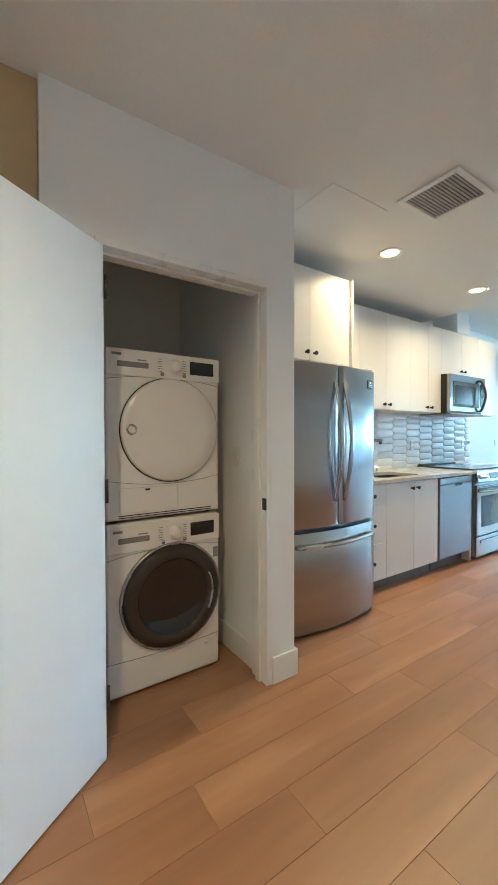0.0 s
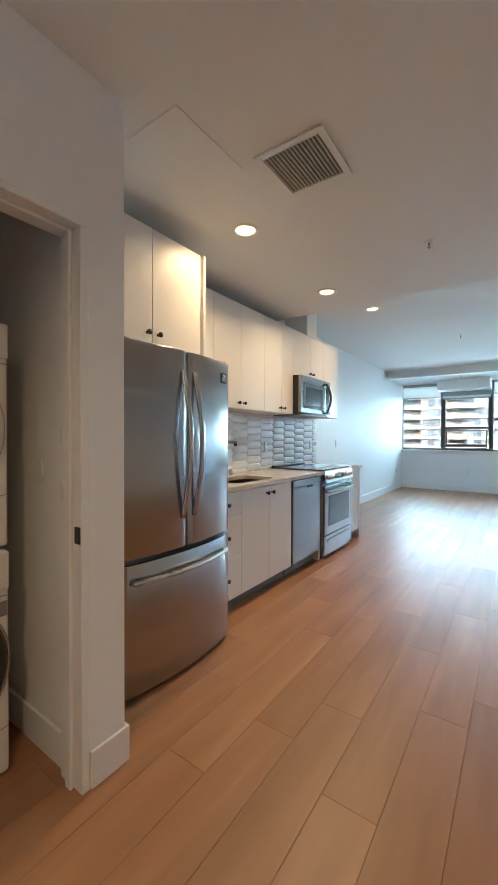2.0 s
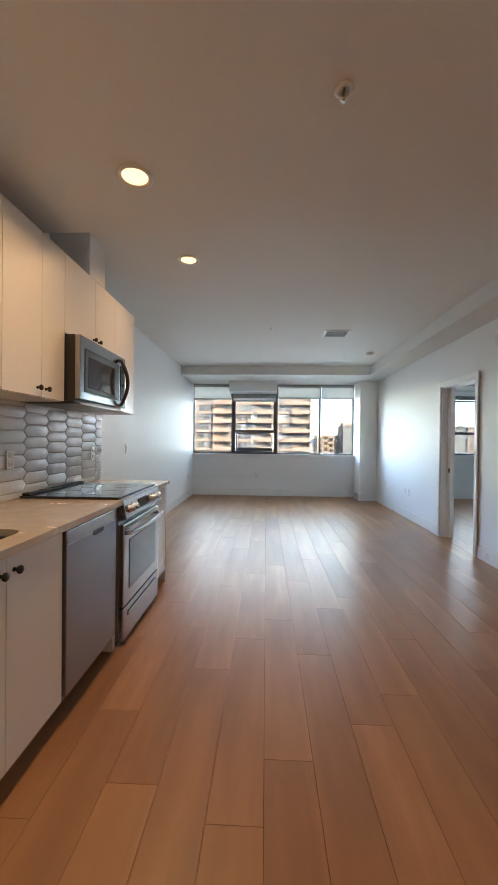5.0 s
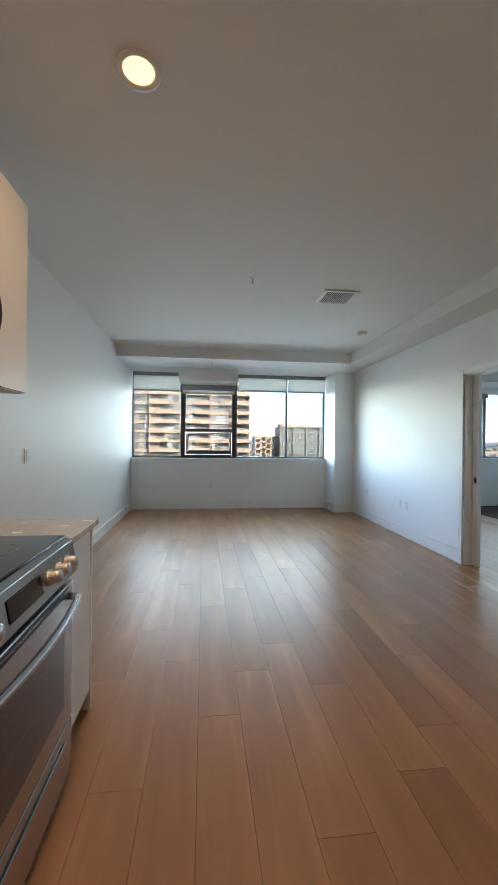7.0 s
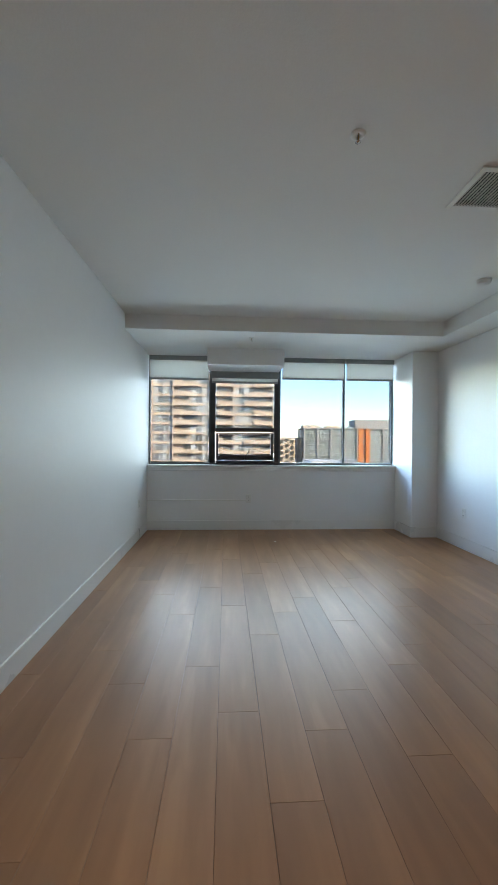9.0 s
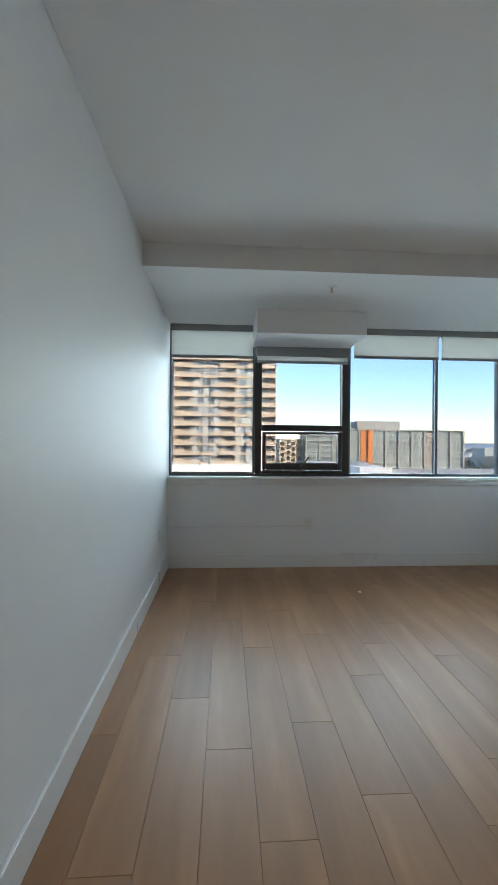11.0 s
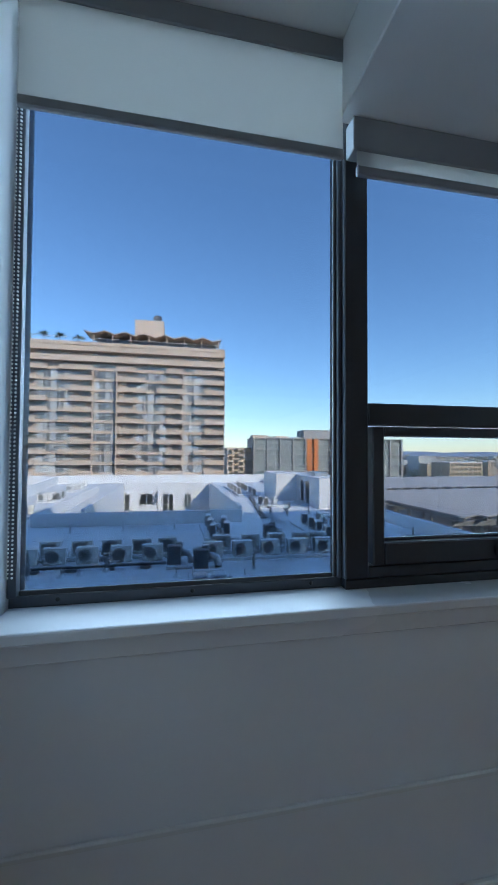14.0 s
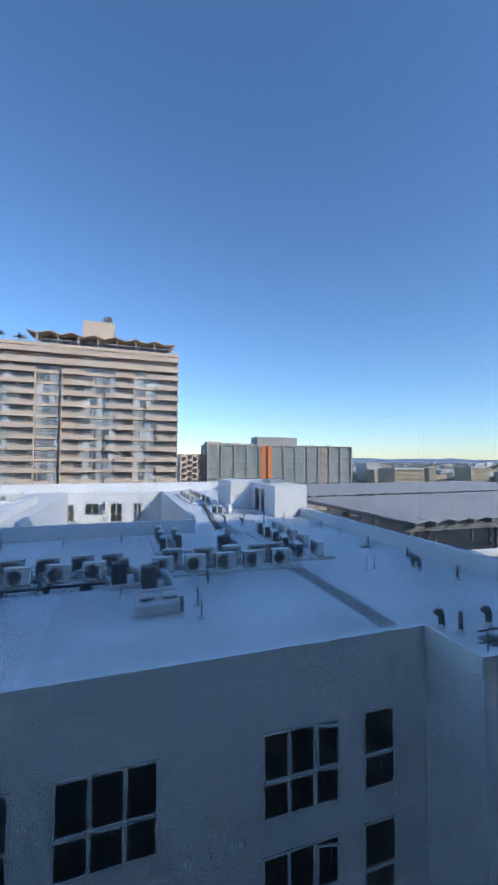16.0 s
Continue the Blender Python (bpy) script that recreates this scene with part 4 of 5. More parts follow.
part("air_grille", gr, BLACK, dy, "black air slots")


# ---- ceiling fittings ----
def downlight(x, y, z, power=1.0):
    t = thing("recessed_downlight", (x, y, z), "recessed round downlight with a white trim, lit warm", "ceiling light", "recessed downlights")
    part("trim_ring", lathe(((0.088, 0.0), (0.086, -0.006), (0.070, -0.008), (0.062, -0.002), (0.060, 0.0)), 40), WHITEPL, t)
    part("lens", lathe(((0.0, -0.0015), (0.0605, -0.0015), (0.0605, -0.0005), (0.0, -0.0005)), 32), LENS, t, "glowing frosted lens")
    la = new("downlight_lamp", bpy.data.lights.new("downlight_lamp", "AREA"))
    la.data.shape, la.data.size, la.data.energy, la.data.color = "DISK", 0.11, LAMP * power, (1.0, 0.61, 0.31)
    la.data.spread = radians(150)
    la.parent = t
    la.matrix_basis = pose(0, 0, -0.012)
    return t


downlight(-1.15, -0.15, ZK, 1.5)
downlight(1.445, 1.35, ZK)
downlight(2.668, 1.352, ZK)
downlight(3.948, 1.356, ZL)


def grille(x0, x1, y0, y1, z, slats, label):
    t = thing("ceiling_vent", ((x0 + x1) / 2, (y0 + y1) / 2, z), label, "vent", "ceiling vents")
    a, b, w = (x1 - x0) / 2, (y1 - y0) / 2, 0.032
    for r in ((-a, a, -b, -b + w), (-a, a, b - w, b), (-a, -a + w, -b + w, b - w), (a - w, a, -b + w, b - w)):
        part("frame", box(*r, -0.012, -0.0005, 0.002), WHITEPL, t)
    part("backing", box(-a + w, a - w, -b + w, b - w, -0.0025, -0.0005), VENTDARK, t)
    me = None
    for i in range(slats):
        y = -b + w + (2 * b - 2 * w) * (i + 0.5) / slats
        if me is None:
            s = box(-a + w, a - w, -0.0035, 0.0035, -0.011, -0.003)
            bmesh.ops.transform(s, matrix=Matrix.Rotation(radians(25), 4, "X"), verts=s.verts)
            me = mesh_of("slat", s, VENTSLAT)
        share("slat", me, (0, y, 0), t)
    return t


grille(0.962, 1.312, 0.622, 0.96, ZK, 15, "square white return air grille with beige slats")
grille(5.935, 6.285, -0.385, -0.04, ZL, 15, "square white ceiling register with dark slats")
ap = thing("access_panel", (0.78, 1.19, ZK), "flush white ceiling access panel", "panel")
part("panel", box(-0.215, 0.215, -0.15, 0.15, -0.004, -0.0005, 0.0015), CEIL, ap)


def sprinkler(x, y, z):
    t = thing("sprinkler_head", (x, y, z), "small white ceiling sprinkler head with a brass pin", "sprinkler", "sprinkler heads")
    part("escutcheon", lathe(((0.036, -0.0005), (0.035, -0.004), (0.022, -0.008), (0.016, -0.003), (0.0, -0.003)), 28), WHITEPL, t)
    part("frame_arms", tube([(0.011, 0, -0.004), (0.012, 0, -0.02), (0.004, 0, -0.034), (-0.004, 0, -0.034), (-0.012, 0, -0.02), (-0.011, 0, -0.004)], 0.003, 8), BRASS, t)
    part("bulb", cyl((0, 0, -0.004), (0, 0, -0.03), 0.003, seg=8), GREYPL, t)
    part("deflector", lathe(((0.0, -0.036), (0.014, -0.036), (0.014, -0.0375), (0.0, -0.0375)), 16), CHROME, t)
    return t


sprinkler(2.241, 0.453, ZK)
sprinkler(5.785, 0.671, ZL)
sprinkler(8.70, 0.977, ZS)
sd = thing("smoke_detector", (7.266, -0.971, ZL), "round white smoke detector on the ceiling", "smoke detector")
part("base", lathe(((0.062, -0.0005), (0.062, -0.012), (0.058, -0.014), (0, -0.014)), 32), WHITEPL, sd)
part("cover", lathe(((0.054, -0.0145), (0.054, -0.03), (0.046, -0.04), (0.0, -0.042)), 32), WHITEPL, sd)
ws = thing("wall_sensor", (4.91, YR, 2.346), "small round white alarm sensor on the wall", "sensor")
part("body", lathe(((0.05, 0.0005), (0.05, 0.02), (0.04, 0.028), (0, 0.03)), 28, "y-"), WHITEPL, ws).rotation_euler = (0, 0, radians(180))
sc = thing("paper_scrap", (9.004, 0.622, 0.0), "tiny torn scrap of white paper on the floor", "scrap")
bm = bmesh.new()
v = [bm.verts.new(p) for p in ((-0.02, -0.012, 0.001), (0.016, -0.016, 0.004), (0.022, 0.006, 0.002), (0.002, 0.018, 0.006), (-0.018, 0.01, 0.001))]
bm.faces.new(v)
bmesh.ops.solidify(bm, geom=bm.faces[:], thickness=0.0006)
part("scrap", bm, WHITEPL, sc)

# ---- floor planks ----
floor = tagged(new("floor"), "warm oak plank floor with a satin finish", "floor", "", "structure")
PW, PY, PL = 0.1962, 0.907, 1.203
# where the end joints of each row of planks fall, one length apart
END = {-4: 0.203, -3: 0.76, -2: 1.192, -1: 0.92, 0: 0.582, 1: 1.054, 2: 0.233, 3: 0.904, 4: 0.091, 5: 0.429, 6: 0.83, 7: 0.2, -5: 0.42, -6: 0.98, -7: 0.15, -8: 0.66, -9: 1.1}


def plank_mesh(length, width):
    bm = box(0, length - 0.0011, 0, width - 0.0011, -0.0135, 0.0, 0.0008)
    return mesh_of("plank", bm, OAK)


full = plank_mesh(PL, PW)


def planks(spans, y0, y1):
    """Rows of planks between y0 and y1; spans gives the stretches of x that a row covers."""
    k = math.floor((y0 - PY) / PW)
    while PY + k * PW < y1 - 0.005:
        a, b = max(y0, PY + k * PW), min(y1, PY + (k + 1) * PW)
        first = END[k] if k in END else (k * 0.437) % PL
        for x0, x1 in spans(a):
            x = first + math.floor((x0 - first) / PL) * PL
            while x < x1 - 0.01:
                c, d = max(x, x0), min(x + PL, x1)
                if d - c > 0.01 and b - a > 0.01:
                    me = full if (d - c > PL - 1e-4 and b - a > PW - 1e-4) else plank_mesh(d - c, b - a)
                    share("plank", me, (c, a, 0), floor)
                x += PL
        k += 1


planks(lambda y: [(-2.4, 9.714)] if y < 1.2 else [(-0.6, 0.292), (0.445, 9.714)], YR + 0.001, 2.419)
planks(lambda y: [(4.45, 9.714)], -3.9, YR - 0.152)
planks(lambda y: [(DX0 + 0.03, DX1 - 0.03)], YR - 0.1515, YR)


# ---- outside: neighbouring roof ----
RZ = -3.2
STUCCO = material("white_stucco", (0.72, 0.72, 0.72), rough=0.85, vary=0.05, scale=0.5, fine=20, bump=0.2, bump_scale=40)
FACADE = material("grey_stucco_facade", (0.78, 0.78, 0.77), rough=0.85, vary=0.05, scale=0.3, fine=3, bump=0.04, bump_scale=40)
MEMBRANE = material("white_roof_membrane", (0.74, 0.75, 0.75), rough=0.5, vary=0.42, scale=0.3, fine=2.6, bump=0.1, bump_scale=12)
FLASHING = material("white_roof_edge_metal", (0.86, 0.87, 0.88), rough=0.3, vary=0.03, spec=0.6)
WALKWAY = material("grey_walk_pad", (0.33, 0.33, 0.32), rough=0.8, vary=0.08)
ACPAINT = material("condenser_paint", (0.78, 0.77, 0.72), rough=0.5, vary=0.04)
ACDARK = material("condenser_coil", (0.10, 0.105, 0.11), rough=0.6, vary=0.1)
GALV = material("galvanised_duct", (0.45, 0.47, 0.49), rough=0.35, metal=0.9, vary=0.08)
PIPE = material("vent_pipe", (0.16, 0.16, 0.165), rough=0.5, metal=0.4)
WINDARK = material("dark_window_glass", (0.02, 0.026, 0.028), rough=0.08, vary=0.2, spec=0.6, per_object=0.3)
WINLIGHT = material("curtained_window", (0.46, 0.48, 0.49), rough=0.3, vary=0.3, scale=0.7, spec=0.6, per_object=0.5)
WINMID = material("balcony_door_glass", (0.17, 0.16, 0.15), rough=0.12, vary=0.3, scale=0.7, per_object=0.5)
BEIGE = material("tower_concrete", (0.62, 0.49, 0.385), rough=0.85, vary=0.06, scale=0.08, fine=0.8)
BEIGE2 = material("tower_wall", (0.52, 0.42, 0.34), rough=0.85, vary=0.06, scale=0.1, fine=1.0)
WHITEFR = material("white_window_frame", (0.68, 0.68, 0.67), rough=0.5)

CX0, CX1, CY0, CY1 = 34.05, 54.0, -2.35, 7.2
roof = tagged(new("neighbour_roof"), "white membrane roof of the lower neighbouring block", "roof", "", "structure")
for a in ((18.3, 33.8, -12.0, 22.0), (16.5, 18.299, -12.0, -6.1), (33.801, 68.0, -12.0, CY0 - 0.25), (33.801, 68.0, CY1 + 0.25, 22.0), (CX1 + 0.25, 68.0, CY0 - 0.249, CY1 + 0.249)):
    part("membrane", box(*a, RZ - 0.4, RZ), MEMBRANE, roof)
rnd = random.Random(8)
for i in range(8):
    x = 19.6 + i * 1.75
    part("seam", box(x, x + 0.10, -11.9, 21.9, RZ + 0.0005, RZ + 0.006, 0.002), MEMBRANE, roof)
for i in range(6):
    part("walk_pad", box(18.45 + i * 1.05, 19.47 + i * 1.05, -5.55 + 0.0, -5.0, RZ + 0.007, RZ + 0.02, 0.004), WALKWAY, roof)
for i in range(4):
    part("walk_pad", box(32.5 + i * 1.05, 33.5 + i * 1.05, -5.3, -4.75, RZ + 0.007, RZ + 0.02, 0.004), WALKWAY, roof)
for x, y in ((27.0, -10.2), (17.0, -7.0)):
    part("drain_grate", box(x, x + 0.5, y - 0.5, y, RZ + 0.007, RZ + 0.03, 0.004), ACDARK, roof)

blk = tagged(new("neighbour_block"), "grey stucco apartment block with dark windows", "building", "", "structure")
part("wall", box(18.3, 33.7, -6.099, 22.0, -26, RZ - 0.402), FACADE, blk)
part("wall", box(16.5, 68.0, -12.2, -6.1, -26, RZ - 0.402), FACADE, blk)
part("wall", box(33.75, 68.0, 10.3, 22.0, -26, RZ - 0.402), FACADE, blk)
for a in ((18.285, 18.45, -6.02, 22.0), (16.5, 18.45, -6.14, -6.021), (16.485, 16.62, -12.2, -6.141)):
    part("roof_edge", box(*a, RZ - 0.401, RZ + 0.05), FACADE, blk)
    part("flashing", box(a[0] - 0.03, a[1] + 0.01, a[2], a[3], RZ + 0.0505, RZ + 0.13, 0.004), FLASHING, blk)
part("parapet", box(16.5, 44.4, -12.35, -12.001, RZ - 0.4, RZ + 0.75, 0.02), STUCCO, blk)
part("parapet", box(67.7, 68.0, -12.35, 22.0, RZ - 0.4, RZ + 1.15, 0.02), STUCCO, blk)
part("parapet", box(44.41, 67.69, -12.35, -12.001, RZ - 0.4, RZ + 0.6, 0.02), STUCCO, blk)
pr = part("parapet", box(0, 40.0, -0.15, 0.15, RZ - 0.4, RZ + 1.0, 0.02), STUCCO, blk)
pr.matrix_basis = pose(29.0, 13.9, 0, 0, 0, 6)


def facade_window(parent, y0, y1, z0, z1, x, cols, split, shared={}):
    key = (round(y1 - y0, 2), round(z1 - z0, 2), cols)
    w = new("window")
    w.parent = parent
    w.matrix_basis = pose(x, (y0 + y1) / 2, (z0 + z1) / 2)
    h, v = (y1 - y0) / 2, (z1 - z0) / 2
    if key not in shared:
        fr_ = box(-0.03, 0.05, -h, -h + 0.06, -v, v)
        box(-0.03, 0.05, h - 0.06, h, -v, v, bm=fr_)
        box(-0.03, 0.05, -h, h, v - 0.06, v, bm=fr_)
        box(-0.03, 0.05, -h, h, -v, -v + 0.06, bm=fr_)
        box(-0.03, 0.05, -h, h, v - 2 * v * split - 0.05, v - 2 * v * split + 0.05, bm=fr_)
        for i in range(1, cols):
            y = -h + 2 * h * i / cols
            box(-0.03, 0.05, y - 0.045, y + 0.045, -v, v, bm=fr_)
        shared[key] = (mesh_of("frame", fr_, WHITEFR), mesh_of("pane", box(0.0, 0.02, -h + 0.01, h - 0.01, -v + 0.01, v - 0.01), WINDARK))
    share("frame", shared[key][0], (0, 0, 0), w)
    share("pane", shared[key][1], (0, 0, 0), w)
    return w


for s in range(4):
    dz = -2.76 * s
    for y0, y1, c in ((-3.40, -1.37, 3), (-5.05, -4.08, 1), (0.97, 3.03, 3), (3.75, 5.0, 2), (6.3, 8.3, 3), (9.5, 10.5, 1), (11.5, 13.5, 3)):
        fw = facade_window(blk, y0, y1, -6.96 + dz, -4.975 + dz, 18.297, c, 0.57)
        if y0 == -3.40:
            sash = box(-0.03, 0.01, -0.60, -0.55, -0.52, 0.52)
            for a in ((-0.03, 0.01, -0.05, 0.0, -0.52, 0.52), (-0.03, 0.01, -0.55, -0.05, 0.47, 0.52), (-0.03, 0.01, -0.55, -0.05, -0.52, -0.47)):
                box(*a, bm=sash)
            part("open_sash", sash, WHITEFR, fw, "casement standing ajar").matrix_basis = pose(-0.05, -0.36, 0.42, 0, 0, -11 - 3 * s)
    for y in (0.35, -0.9, -5.1):
        part("wall_vent", moved(lathe(((0.09, 0), (0.09, 0.03), (0.05, 0.07), (0, 0.08)), 14, "x-"), 18.299, y, -7.25 + dz), WHITEPL, blk)

court = tagged(new("courtyard_walls"), "white stucco courtyard with a sunlit inner facade", "building", "", "structure")
part("parapet", box(33.8, CX0, -2.6, 10.2, RZ, -2.38, 0.02), STUCCO, court)
part("parapet", box(CX0 + 0.001, 54.2, CY0 - 0.25, CY0, -12, -2.15, 0.02), STUCCO, court)
part("parapet", box(CX0 + 0.001, 54.2, CY1, CY1 + 0.25, -12, -2.15, 0.02), STUCCO, court)
part("parapet", box(CX0 + 0.001, 54.2, 9.95, 10.2, RZ, -2.4, 0.02), STUCCO, court)
back = part("inner_facade", box(CX1, CX1 + 0.25, CY0 + 0.001, CY1 - 0.001, -12, -2.15, 0.02), STUCCO, court)
part("court_floor", box(CX0, CX1, CY0, CY1, -12.2, -12), MEMBRANE, court)
for y0, y1, z0, z1, c in ((4.1, 5.5, -5.4, -3.35, 2), (1.75, 2.95, -5.4, -3.4, 2), (-0.25, 0.57, -5.0, -3.45, 2), (6.55, 7.15, -5.2, -3.4, 1)):
    facade_window(court, y0, y1, z0, z1, CX1 - 0.01, c, 0.6)
part("balcony_panel", box(53.0, 53.08, 3.6, 6.0, -5.5, -4.5, 0.01), STUCCO, court, "white balcony guard")
part("balcony_fin", box(53.0, CX1 - 0.002, 3.3, 3.5, -8, -3.0, 0.01), STUCCO, court)

hut = tagged(new("stair_penthouse"), "white stucco roof stair house with a glass door", "building", "", "structure")
part("wall", box(38.3, 49.0, -12.6, -9.75, RZ, -0.68, 0.02), STUCCO, hut)
part("wall", box(44.2, 49.0, -9.749, -7.75, RZ, -0.62, 0.02), STUCCO, hut)
part("door", box(40.6, 41.5, -9.749, -9.72, RZ + 0.15, -1.15, 0.01), WINDARK, hut, "dark glazed roof door")
part("door", box(42.0, 42.9, -9.749, -9.72, RZ + 0.15, -1.15, 0.01), WINDARK, hut, "dark glazed roof door")
part("landing", box(40.4, 43.1, -9.718, -8.8, RZ, RZ + 0.15, 0.01), STUCCO, hut)
part("roof_unit", box(41.0, 43.0, -11.6, -10.4, -0.679, -0.35, 0.04), GALV, hut)
part("handrail", tube([(40.4, -8.8, RZ + 0.1), (40.4, -8.8, RZ + 1.0), (41.8, -8.8, RZ + 1.0), (41.8, -8.8, RZ + 0.1)], 0.025, 8), PIPE, hut)


# ---- condensers ----
def condenser(at, turn):
    t = thing("air_conditioner", at, "beige outdoor condenser unit with a round fan grille on the roof", "air conditioner", "roof condensers", turn)
    part("casing", box(-0.15, 0.17, -0.41, 0.41, 0.03, 0.66, 0.015, 2), ACPAINT, t)
    g = moved(lathe(((0.27, 0.0), (0.27, 0.012), (0.24, 0.014), (0.24, 0.002)), 28, "x-"), -0.1502, 0.10, 0.34)
    part("fan_ring", g, ACPAINT, t)
    part("fan_dark", moved(lathe(((0.24, 0.001), (0.06, 0.004), (0, 0.004)), 24, "x-"), -0.15, 0.10, 0.34), ACDARK, t, "dark fan opening")
    sp = bmesh.new()
    for k in range(6):
        a = k * math.pi / 3
        cyl((-0.163, 0.10, 0.34), (-0.163, 0.10 + 0.25 * math.cos(a), 0.34 + 0.25 * math.sin(a)), 0.006, seg=5, bm=sp)
    for r in (0.09, 0.14, 0.19):
        ring = moved(lathe(((r + 0.007, 0.0), (r + 0.007, 0.006), (r - 0.007, 0.006), (r - 0.007, 0.0)), 20, "x-"), -0.158, 0.10, 0.34)
        part("guard_ring", ring, GREYPL, t)
    part("fan_guard", sp, GREYPL, t)
    part("coil", box(0.1705, 0.178, -0.33, 0.22, 0.16, 0.56, 0.004), ACDARK, t, "dark coil fins")
    part("end_coil", box(-0.12, 0.15, 0.4105, 0.416, 0.08, 0.62, 0.003), ACDARK, t)
    for y in (-0.32, 0.32):
        part("foot", box(-0.17, 0.19, y - 0.03, y + 0.03, 0.0, 0.03), GALV, t)
    part("hose", tube([(0.0, -0.41, 0.15), (0.0, -0.50, 0.17), (0.03, -0.54, 0.08), (0.12, -0.55, 0.01)], 0.02, 6), BLACK, t, "black refrigerant line")
    return t


CZ = RZ + 0.13
first = condenser((25.12, 7.47, CZ), 0)
rows_a = [6.45, 5.24, 3.96, 2.74, 0.27, -1.0, -2.235, -3.44, -4.68, 8.7, 9.9, 11.1]
for y in rows_a:
    copy_thing(first, pose(25.12, y, CZ))
for y in [8.6] + [7.2, 5.95, 4.75, 3.5, 2.4, 0.0, -1.35, -2.6, -3.8, -5.0 + 0.35]:
    copy_thing(first, pose(26.35, y - 0.25, CZ, 0, 0, 180))
for i, x in enumerate((26.05, 27.75, 29.2, 30.6, 31.9)):
    copy_thing(first, pose(x, -5.95 - 0.06 * i, CZ, 0, 0, 78))
    copy_thing(first, pose(x + 0.1, -7.0 - 0.08 * i, CZ, 0, 0, -90))
for x, y in ((29.2, -0.18), (30.8, -0.2), (32.3, -0.2), (29.7, -1.0), (31.4, -1.05)):
    copy_thing(first, pose(x, y, CZ, 0, 0, 80))
for x, y, r in ((46.2, 13.3, 0), (47.1, 13.1, 0), (48.0, 12.9, 0), (47.3, 12.2, 90), (48.7, 12.2, 90), (37.7, 12.1, 0), (38.4, 11.9, 0), (55.3, 13.2, 0), (56.4, 13.0, 0), (58.3, 12.9, 0), (60.4, 12.8, 0),
                (59.8, -6.7, 80), (57.9, -6.6, 80), (56.0, -6.6, 80), (54.6, -6.6, 80), (53.3, -6.6, 80), (51.0, -6.6, 80), (48.8, -6.6, 80), (41.5, -5.6, 80), (40.6, -5.9, 80), (40.9, -6.7, -90),
                (50.0, -5.2, 80), (52.5, -5.2, 80), (55.0, -5.2, 80), (57.5, -5.2, 80)):
    copy_thing(first, pose(x, y, CZ, 0, 0, r))

curbs = tagged(new("equipment_curbs"), "white sleepers carrying the roof condensers", "curb", "", "structure")
for a in ((24.85, 25.42, -5.4, 1.0), (24.85, 25.42, 2.1, 12.0), (26.1, 26.62, -5.4, 9.0), (25.7, 32.6, -6.45, -5.5), (25.7, 32.6, -7.75, -6.55), (28.7, 32.9, -1.5, 0.3), (40.0, 42.0, -7.2, -5.2), (48.2, 60.4, -7.0, -4.8), (45.8, 49.2, 11.8, 13.8), (54.9, 60.9, 12.4, 13.7), (37.2, 38.9, 11.4, 12.6)):
    part("sleeper", box(*a, RZ + 0.0005, CZ - 0.001, 0.015), STUCCO, curbs)


def vent_pipe(at, h=0.55, r=0.07, bend=False):
    t = thing("vent_pipe", at, "dark roof vent pipe with a white flashing boot", "vent pipe", "roof vent pipes")
    part("boot", lathe(((0.16, 0.0), (0.10, 0.05), (r + 0.012, 0.14), (r, 0.15)), 16), MEMBRANE, t)
    if bend:
        part("pipe", tube([(0, 0, 0.02), (0, 0, h), (-0.01, 0.05, h + 0.09), (-0.02, 0.14, h + 0.10), (-0.03, 0.22, h + 0.03)], r, 12), PIPE, t)
    else:
        part("pipe", cyl((0, 0, 0.02), (0, 0, h), r * 0.8, seg=12), PIPE, t)
        part("cap", cyl((0, 0, h), (0, 0, h + 0.05), r, r * 0.7, seg=12), GALV, t)
    return t


p0, p1 = vent_pipe((33.0, -11.0, RZ)), vent_pipe((23.45, -10.2, RZ), 0.42, 0.085, True)
p2 = vent_pipe((21.85, -0.5, RZ), 0.5, 0.03)
for x, y in ((30.5, -10.9), (27.4, -10.75), (24.5, -10.8), (21.4, -10.5), (17.8, -6.8), (31.8, 7.5), (32.0, 4.7), (32.0, 1.8), (23.66, -1.2), (21.15, 0.1), (24.4, 1.95), (37.0, -10.0), (36.0, -8.0)):
    copy_thing(p0, pose(x, y, RZ))
for x, y in ((22.9, -10.05), (17.9, -7.9), (18.15, -6.5), (31.0, -4.0), (29.5, -3.2), (23.8, 7.0), (35.5, -6.2), (36.8, -5.3), (38.6, -7.3), (24.3, 4.4)):
    copy_thing(p1, pose(x, y, RZ))
for x, y in ((20.85, -0.43), (23.2, 1.8), (23.86, 5.9), (23.65, -8.0), (23.68, -8.4), (24.0, 5.3)):
    copy_thing(p2, pose(x, y, RZ))


def exhaust_fan(at, turn):
    t = thing("exhaust_fan", at, "galvanised exhaust fan with a round duct on a roof curb", "exhaust fan", "roof exhaust fans", turn)
    part("curb", box(-0.45, 0.45, -0.45, 0.75, 0.0, 0.14, 0.02), STUCCO, t)
    part("housing", box(-0.25, 0.25, -0.40, 0.15, 0.14, 0.85, 0.03), ACDARK, t, "dark blower housing")
    part("motor", box(-0.30, -0.12, -0.05, 0.22, 0.55, 0.95, 0.03), GALV, t)
    part("duct", tube([(0, 0.15, 0.55), (0, 0.32, 0.56), (0, 0.48, 0.48), (0, 0.55, 0.30), (0, 0.55, 0.14)], 0.15, 16), GALV, t, "ribbed galvanised duct")
    return t


